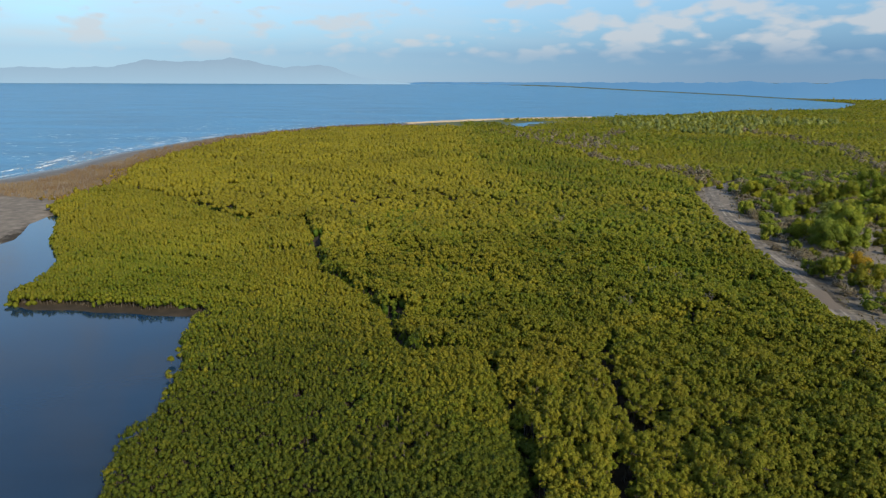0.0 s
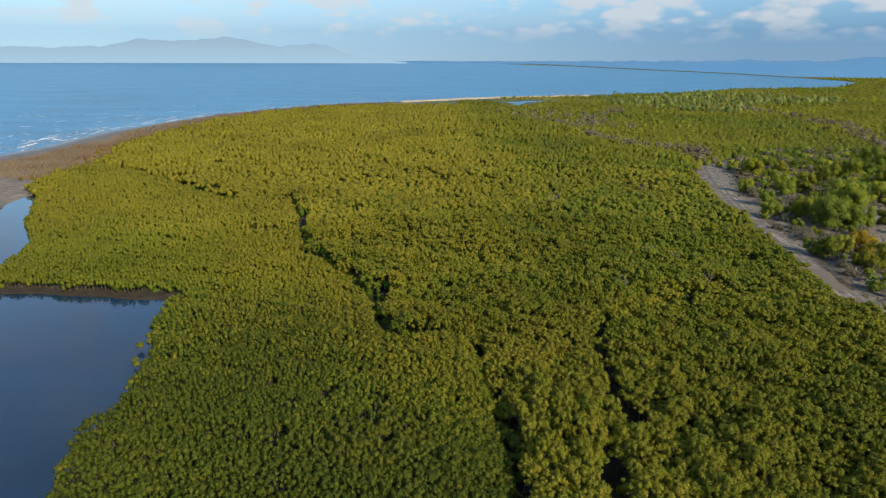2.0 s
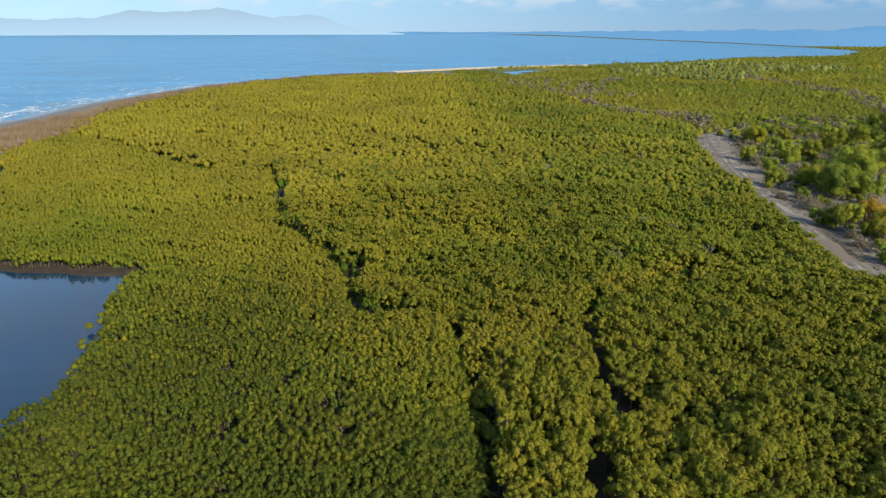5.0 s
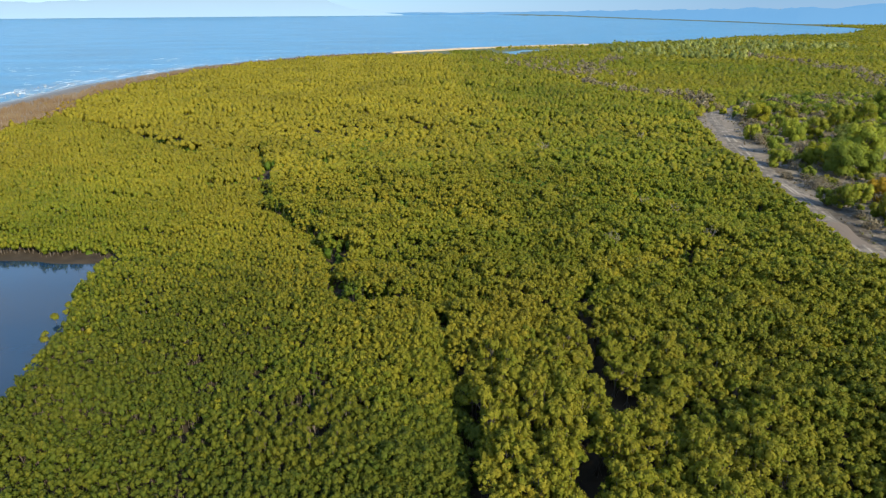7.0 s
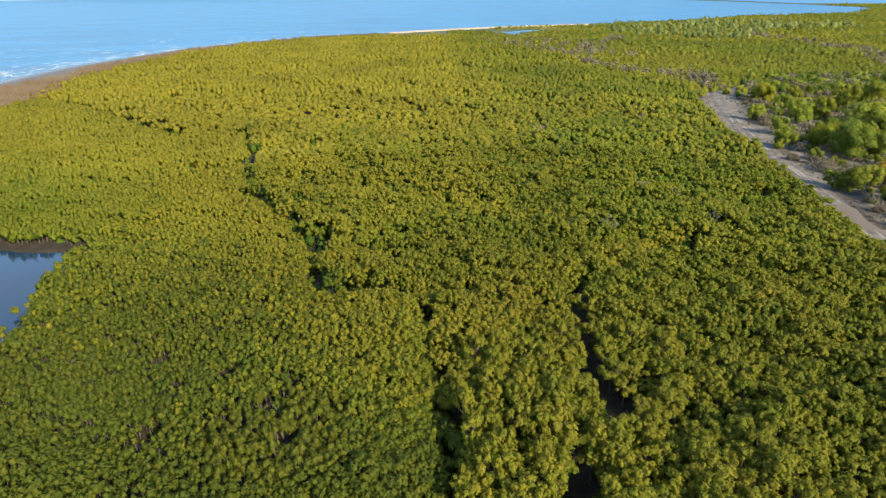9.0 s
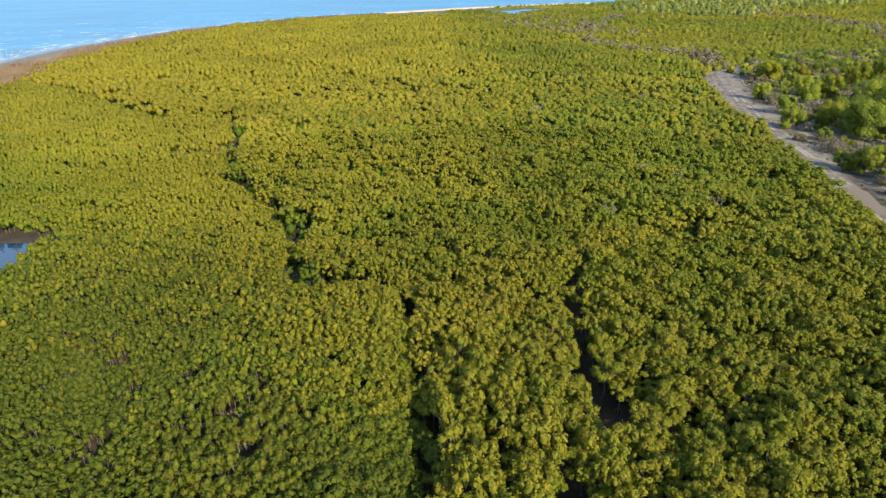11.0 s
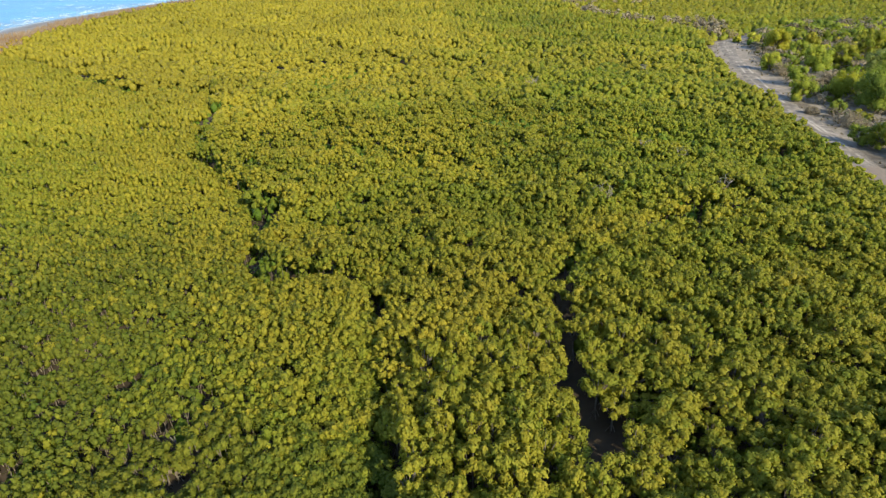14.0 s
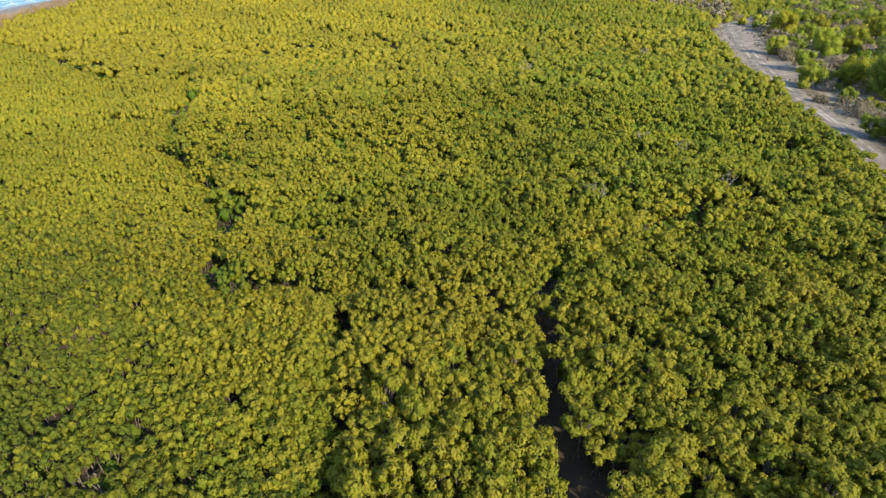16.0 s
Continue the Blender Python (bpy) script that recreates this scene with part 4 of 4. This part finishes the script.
for x, y, r in [(155, 297, 2.9), (155, 263, 3.8), (134, 241, 3.5), (147, 236, 4.9), (130, 217, 3.5), (121, 198, 3.4), (122, 184, 2.2), (134, 187, 6.1),
                (154, 207, 6.8), (143, 185, 4.8), (111, 158, 2.5), (121, 159, 3.0), (128, 151, 3.0), (176, 221, 4.9)]:
    bush("scrub_bush", x, y, r, LEAF_GREEN, "rounded bright green bush on dry ground", 1.7, 14 + 2 * int(r))
for x, y, r in [(157, 280, 5.9), (134, 199, 5.2), (152, 304, 2.0), (188, 280, 2.6)]:
    bush("scrub_bush", x, y, r, LEAF_LIME, "spreading yellow-green bush on dry ground", 1.4, 20)
for x, y, r in [(158, 241, 4.5), (176, 256, 5.7), (197, 270, 5.1), (212, 277, 7.4), (113, 154, 3.3), (119, 145, 4.1), (198, 280, 4.0), (170, 280, 3.5),
                (155, 189, 3.4), (196, 246, 5.5)]:
    bush("scrub_tree", x, y, r, LEAF, "dark olive scrub tree with open crown", 1.9, 20, 1.3)
for x, y, r in [(163, 230, 5.2), (180, 252, 2.7)]:
    bush("scrub_bush", x, y, r, LEAF_PALE, "pale blue-green bush on dry ground", 1.5, 18)
bush("scrub_bush", 127, 161, 4.1, LEAF_ORANGE, "golden-orange flowering bush beside the track", 1.5, 18)
for x, y, r in [(135, 234, 3.4), (116, 184, 1.9), (119, 172, 3.1), (147, 262, 2.3), (141, 219, 2.5), (187, 280, 3.9), (156, 319, 3.1), (151, 327, 2.8),
                (168, 219, 2.7), (203, 259, 3.2), (113, 147, 1.7), (110, 140, 1.4)]:
    bush("dry_bush", x, y, r, LEAF_DRY, "leafless grey-brown thicket on dry ground", 1.1, 12, 0.45)

# low scrub between and behind the bushes
x, y = scatter(105, 480, 90, 352, 3.6)
ok = inside(SCRUB, x, y) & (away(ROAD, x, y) > 6.5 + 3 * wobble(x, y, 12, 2)) & (away([(163, 205), (146, 182), (138, 163), (150, 140)], x, y) > 5)
x, y = x[ok], y[ok]
back = (x > 150) | (y > 250)
dense = np.where(back, 0.9, 0.85)
keep = rng.random(len(x)) < dense
x, y, back = x[keep], y[keep], back[keep]
near_track = (x < 190) & (y < 300)
style = np.where(back & ~near_track, rng.random(len(x)), rng.choice([0.1, 0.5, 0.9], len(x), p=[0.12, 0.26, 0.62]))
size_m = np.where(back & ~near_track, rng.uniform(1.6, 3.8, len(x)), rng.uniform(0.8, 2.2, len(x)))
for name, mat, lo, hi, label in (("green_scrub", LEAF_GREEN, 0.0, 0.34, "patchy bright green scrub behind the track"), ("olive_scrub", LEAF, 0.34, 0.80, "patchy olive scrub behind the track"),
                                 ("dry_scrub", LEAF_DRY, 0.80, 1.0, "grey-brown leafless scrub behind the track")):
    m = (style >= lo) & (style < hi)
    k = size_m[m]
    stand(name, x[m], y[m], k * rng.uniform(0.8, 1.6, m.sum()), k * 0.92, rng.uniform(0.1, 0.7, m.sum()), np.where(k > 1.6, 5, 2), mat, label, size=0.0022 if mat is LEAF_DRY else 0.0042,
          cover=0.42 if mat is LEAF_DRY else 0.5, stems=False, category="scrub")

# ---------------------------------------------------------------- shore
# leafless brown thicket along the beach
x, y = scatter(-262, -40, 235, 790, 2.6)
sea_edge = away(COAST[29:37], x, y)
ok = inside(BEACH, x, y) & inside(LAND, x, y) & (sea_edge > np.interp(y, [300, 420, 620], [34, 24, 6]) + 6 * wobble(x, y, 22, 1)) & (y > 262 + 0.3 * (-150 - x))
ok &= rng.random(len(x)) < np.clip(sea_edge / 40, 0.3, 1)
x, y = x[ok], y[ok]
z = ground_height(x, y)
n = len(x)
a = np.repeat(np.stack([x, y, z - 0.1], 1), 6, 0) + np.stack([rng.normal(0, 0.7, 6 * n), rng.normal(0, 0.7, 6 * n), np.zeros(6 * n)], 1)
b = a + np.stack([rng.normal(0, 0.35, 6 * n), rng.normal(0, 0.35, 6 * n), rng.uniform(0.6, 2.3, 6 * n)], 1)
tagged(new("beach_thicket", prisms("beach_thicket", TWIG, a, b, np.full(6 * n, 0.16), np.full(6 * n, 0.05), 3)),
       "low reddish-brown leafless thicket along the beach", "scrub", kind="stuff")

# dead stakes in the shallows
n = 420
u = rng.uniform(0, 1, n) ** 1.3
px = np.interp(u, [0, 0.5, 1], [-246, -246, -205]) + rng.normal(0, 9, n) - 4
py = np.interp(u, [0, 0.5, 1], [372, 470, 640]) + rng.normal(0, 14, n)
hgt = rng.uniform(0.3, 1.3, n)
a = np.stack([px, py, np.full(n, -0.8)], 1)
b = a + np.stack([rng.normal(0, 0.25, n), rng.normal(0, 0.25, n), hgt + 0.8], 1)
tagged(new("dead_stumps", prisms("dead_stumps", BARK_PALE, a, b, np.full(n, 0.13), np.full(n, 0.08), 5)), "bleached dead mangrove stumps in the shallows", "stumps", kind="stuff")


# whitecaps and surf
def foam_patches(name, spots, label):
    verts, faces = [], []
    for x, y, length, wide, turn in spots:
        k = 9
        start = len(verts)
        up, down = [], []
        for j in range(k):
            s = j / (k - 1)
            w = wide * math.sin(math.pi * s) ** 0.6 * rng.uniform(0.35, 1.0) + 0.03
            cx, cy = (s - 0.5) * length, rng.normal(0, wide * 0.25)
            up.append((cx, cy + w / 2)), down.append((cx, cy - w / 2))
        for cx, cy in up + down:
            verts.append((x + cx * math.cos(turn) - cy * math.sin(turn), y + cx * math.sin(turn) + cy * math.cos(turn), 0.05))
        faces += [(start + k + j, start + k + j + 1, start + j + 1, start + j) for j in range(k - 1)]
    return tagged(new(name, mesh_of(name, verts, faces, FOAM)), label, "foam", kind="stuff")


spots = []
while len(spots) < 560:
    y = 370 + 900 * rng.random() ** 1.5
    x = rng.uniform(-620, 330)
    pt = (np.array([x]), np.array([y]))
    if inside(LAND, *pt)[0]:
        continue
    off = away(LAND, *pt, True)[0]
    if off > 330 or rng.random() > math.exp(-off / 130) + 0.06:
        continue
    for _ in range(rng.integers(1, 4)):
        spots.append((x + rng.normal(0, 9), y + rng.normal(0, 8), rng.uniform(1.5, 7), rng.uniform(1.0, 3.2), rng.normal(0.1, 0.2)))
foam_patches("whitecaps", spots, "scattered white breaking wave crests on the sea")
spots = []
for i in range(29, 38):
    (x0, y0), (x1, y1) = COAST[i], COAST[i + 1]
    run = math.hypot(x1 - x0, y1 - y0)
    for j in range(int(run / 11)):
        u = (j + rng.random()) / (run / 11)
        nxv, nyv = -(y1 - y0) / run, (x1 - x0) / run
        off = rng.choice([3.5, 10, 19]) + rng.normal(0, 1.5)
        spots.append((x0 + (x1 - x0) * u + nxv * off, y0 + (y1 - y0) * u + nyv * off, rng.uniform(8, 24), rng.uniform(0.8, 3.0), math.atan2(y1 - y0, x1 - x0) + rng.normal(0, 0.06)))
foam_patches("surf_line", spots, "thin lines of white surf along the beach")

# mangrove saplings standing out in the inlet
for x, y, h in [(-53, 112, 2.0), (-51.5, 102, 1.6), (-50, 103, 1.9), (-49.5, 96, 1.7), (-48.5, 94, 1.9), (-54, 115, 1.5), (-52, 107, 1.2)]:
    root = new("mangrove_sapling")
    root.location = (x, y, -0.4)
    one = np.array([0.0])
    c, r, rz, tn, i = lobes_of(one, one, one, np.array([h + 0.4]), np.array([0.55]), np.array([0.5]), np.array([3]))
    part("trunk", prisms("trunk", BARK, np.array([(0, 0, -0.6), (0, 0, h * 0.5)]), np.array([(0, 0, h * 0.6), (0.2, 0, h)]), np.array([0.05, 0.04]), np.array([0.04, 0.01]), 5), root)
    part("crown", leaf_mesh("crown", LEAF, c, r, rz, tn, np.full(3, 0.24), 1.3), root)
    tagged(root, "small mangrove sapling standing in inlet water", "sapling", "saplings in the inlet")

# grey leafless trees scattered in the canopy and in a patch near the track
def bare_tree(x, y, h, seed):
    """A dead tree: a leaning trunk, forked limbs and fans of thin twigs."""
    r = random.Random(seed)
    root = new("dead_tree")
    root.location = (x, y, float(np.maximum(ground_height(np.array([x]), np.array([y]))[0], -0.2)))
    a, b, ra, rb = [(0, 0, -0.3)], [(r.uniform(-0.2, 0.2), r.uniform(-0.2, 0.2), h * 0.4)], [0.11], [0.08]
    ta, tb = [], []
    for k in range(7):
        g = k * 0.9 + r.uniform(-0.3, 0.3)
        tip = Vector((math.cos(g) * h * r.uniform(0.16, 0.3), math.sin(g) * h * r.uniform(0.16, 0.3), h * r.uniform(0.75, 1.0)))
        a.append(b[0]), b.append(tuple(tip)), ra.append(0.06), rb.append(0.025)
        for _ in range(9):
            start = Vector(b[0]).lerp(tip, r.uniform(0.35, 1.0))
            ta.append(tuple(start)), tb.append(tuple(start + Vector((r.gauss(0, 0.35), r.gauss(0, 0.35), r.uniform(0.2, 0.8)))))
    part("trunk", prisms("trunk", BARK_GREY, np.array(a), np.array(b), np.array(ra), np.array(rb), 5), root, "weathered grey forked trunk")
    part("twigs", prisms("twigs", BARK_GREY, np.array(ta), np.array(tb), np.full(len(ta), 0.035), np.full(len(ta), 0.012), 3), root, "fine grey twigs")
    return tagged(root, "weathered grey leafless tree standing among green mangroves", "tree", "dead trees in the canopy")


for n, (x, y, h) in enumerate([(68.1, 128.2, 5.4), (47, 124.3, 5.6), (61.9, 151.2, 5.2), (67.5, 145.8, 5.0), (47.7, 211.8, 5.2), (50.4, 218.4, 5.0), (88.9, 234.8, 5.0), (46, 125.8, 5.2),
                               (82.2, 93.3, 4.6), (83.8, 91, 4.8), (86, 95.6, 4.4), (81.2, 86.7, 4.6), (80.1, 88.8, 4.8), (84.6, 88.2, 4.5), (87.2, 91.6, 4.4), (82.8, 96.4, 4.7)]):
    bare_tree(x, y, h - 0.3, n)

# dry grass tufts along the track and over the open ground
x, y = scatter(94, 200, 92, 330, 1.5)
edge = away(ROAD, x, y)
ok = (edge > 3.2) & ~inside(MANGROVE, x, y) & (inside(SCRUB, x, y) | (edge < 9)) & (rng.random(len(x)) < np.where(edge < 10, 0.42, 0.6) * (0.55 + 0.6 * wobble(x, y, 9, 5)))
x, y = x[ok], y[ok]
z = ground_height(x, y)
n = len(x)
a = np.repeat(np.stack([x, y, z - 0.05], 1), 7, 0)
b = a + np.stack([rng.normal(0, 0.28, 7 * n), rng.normal(0, 0.28, 7 * n), rng.uniform(0.25, 0.75, 7 * n)], 1)
tagged(new("grass_tufts", prisms("grass_tufts", GRASS, a, b, np.full(7 * n, 0.09), np.full(7 * n, 0.01), 3)), "dry straw-coloured grass tufts beside the sandy track", "grass", kind="stuff")
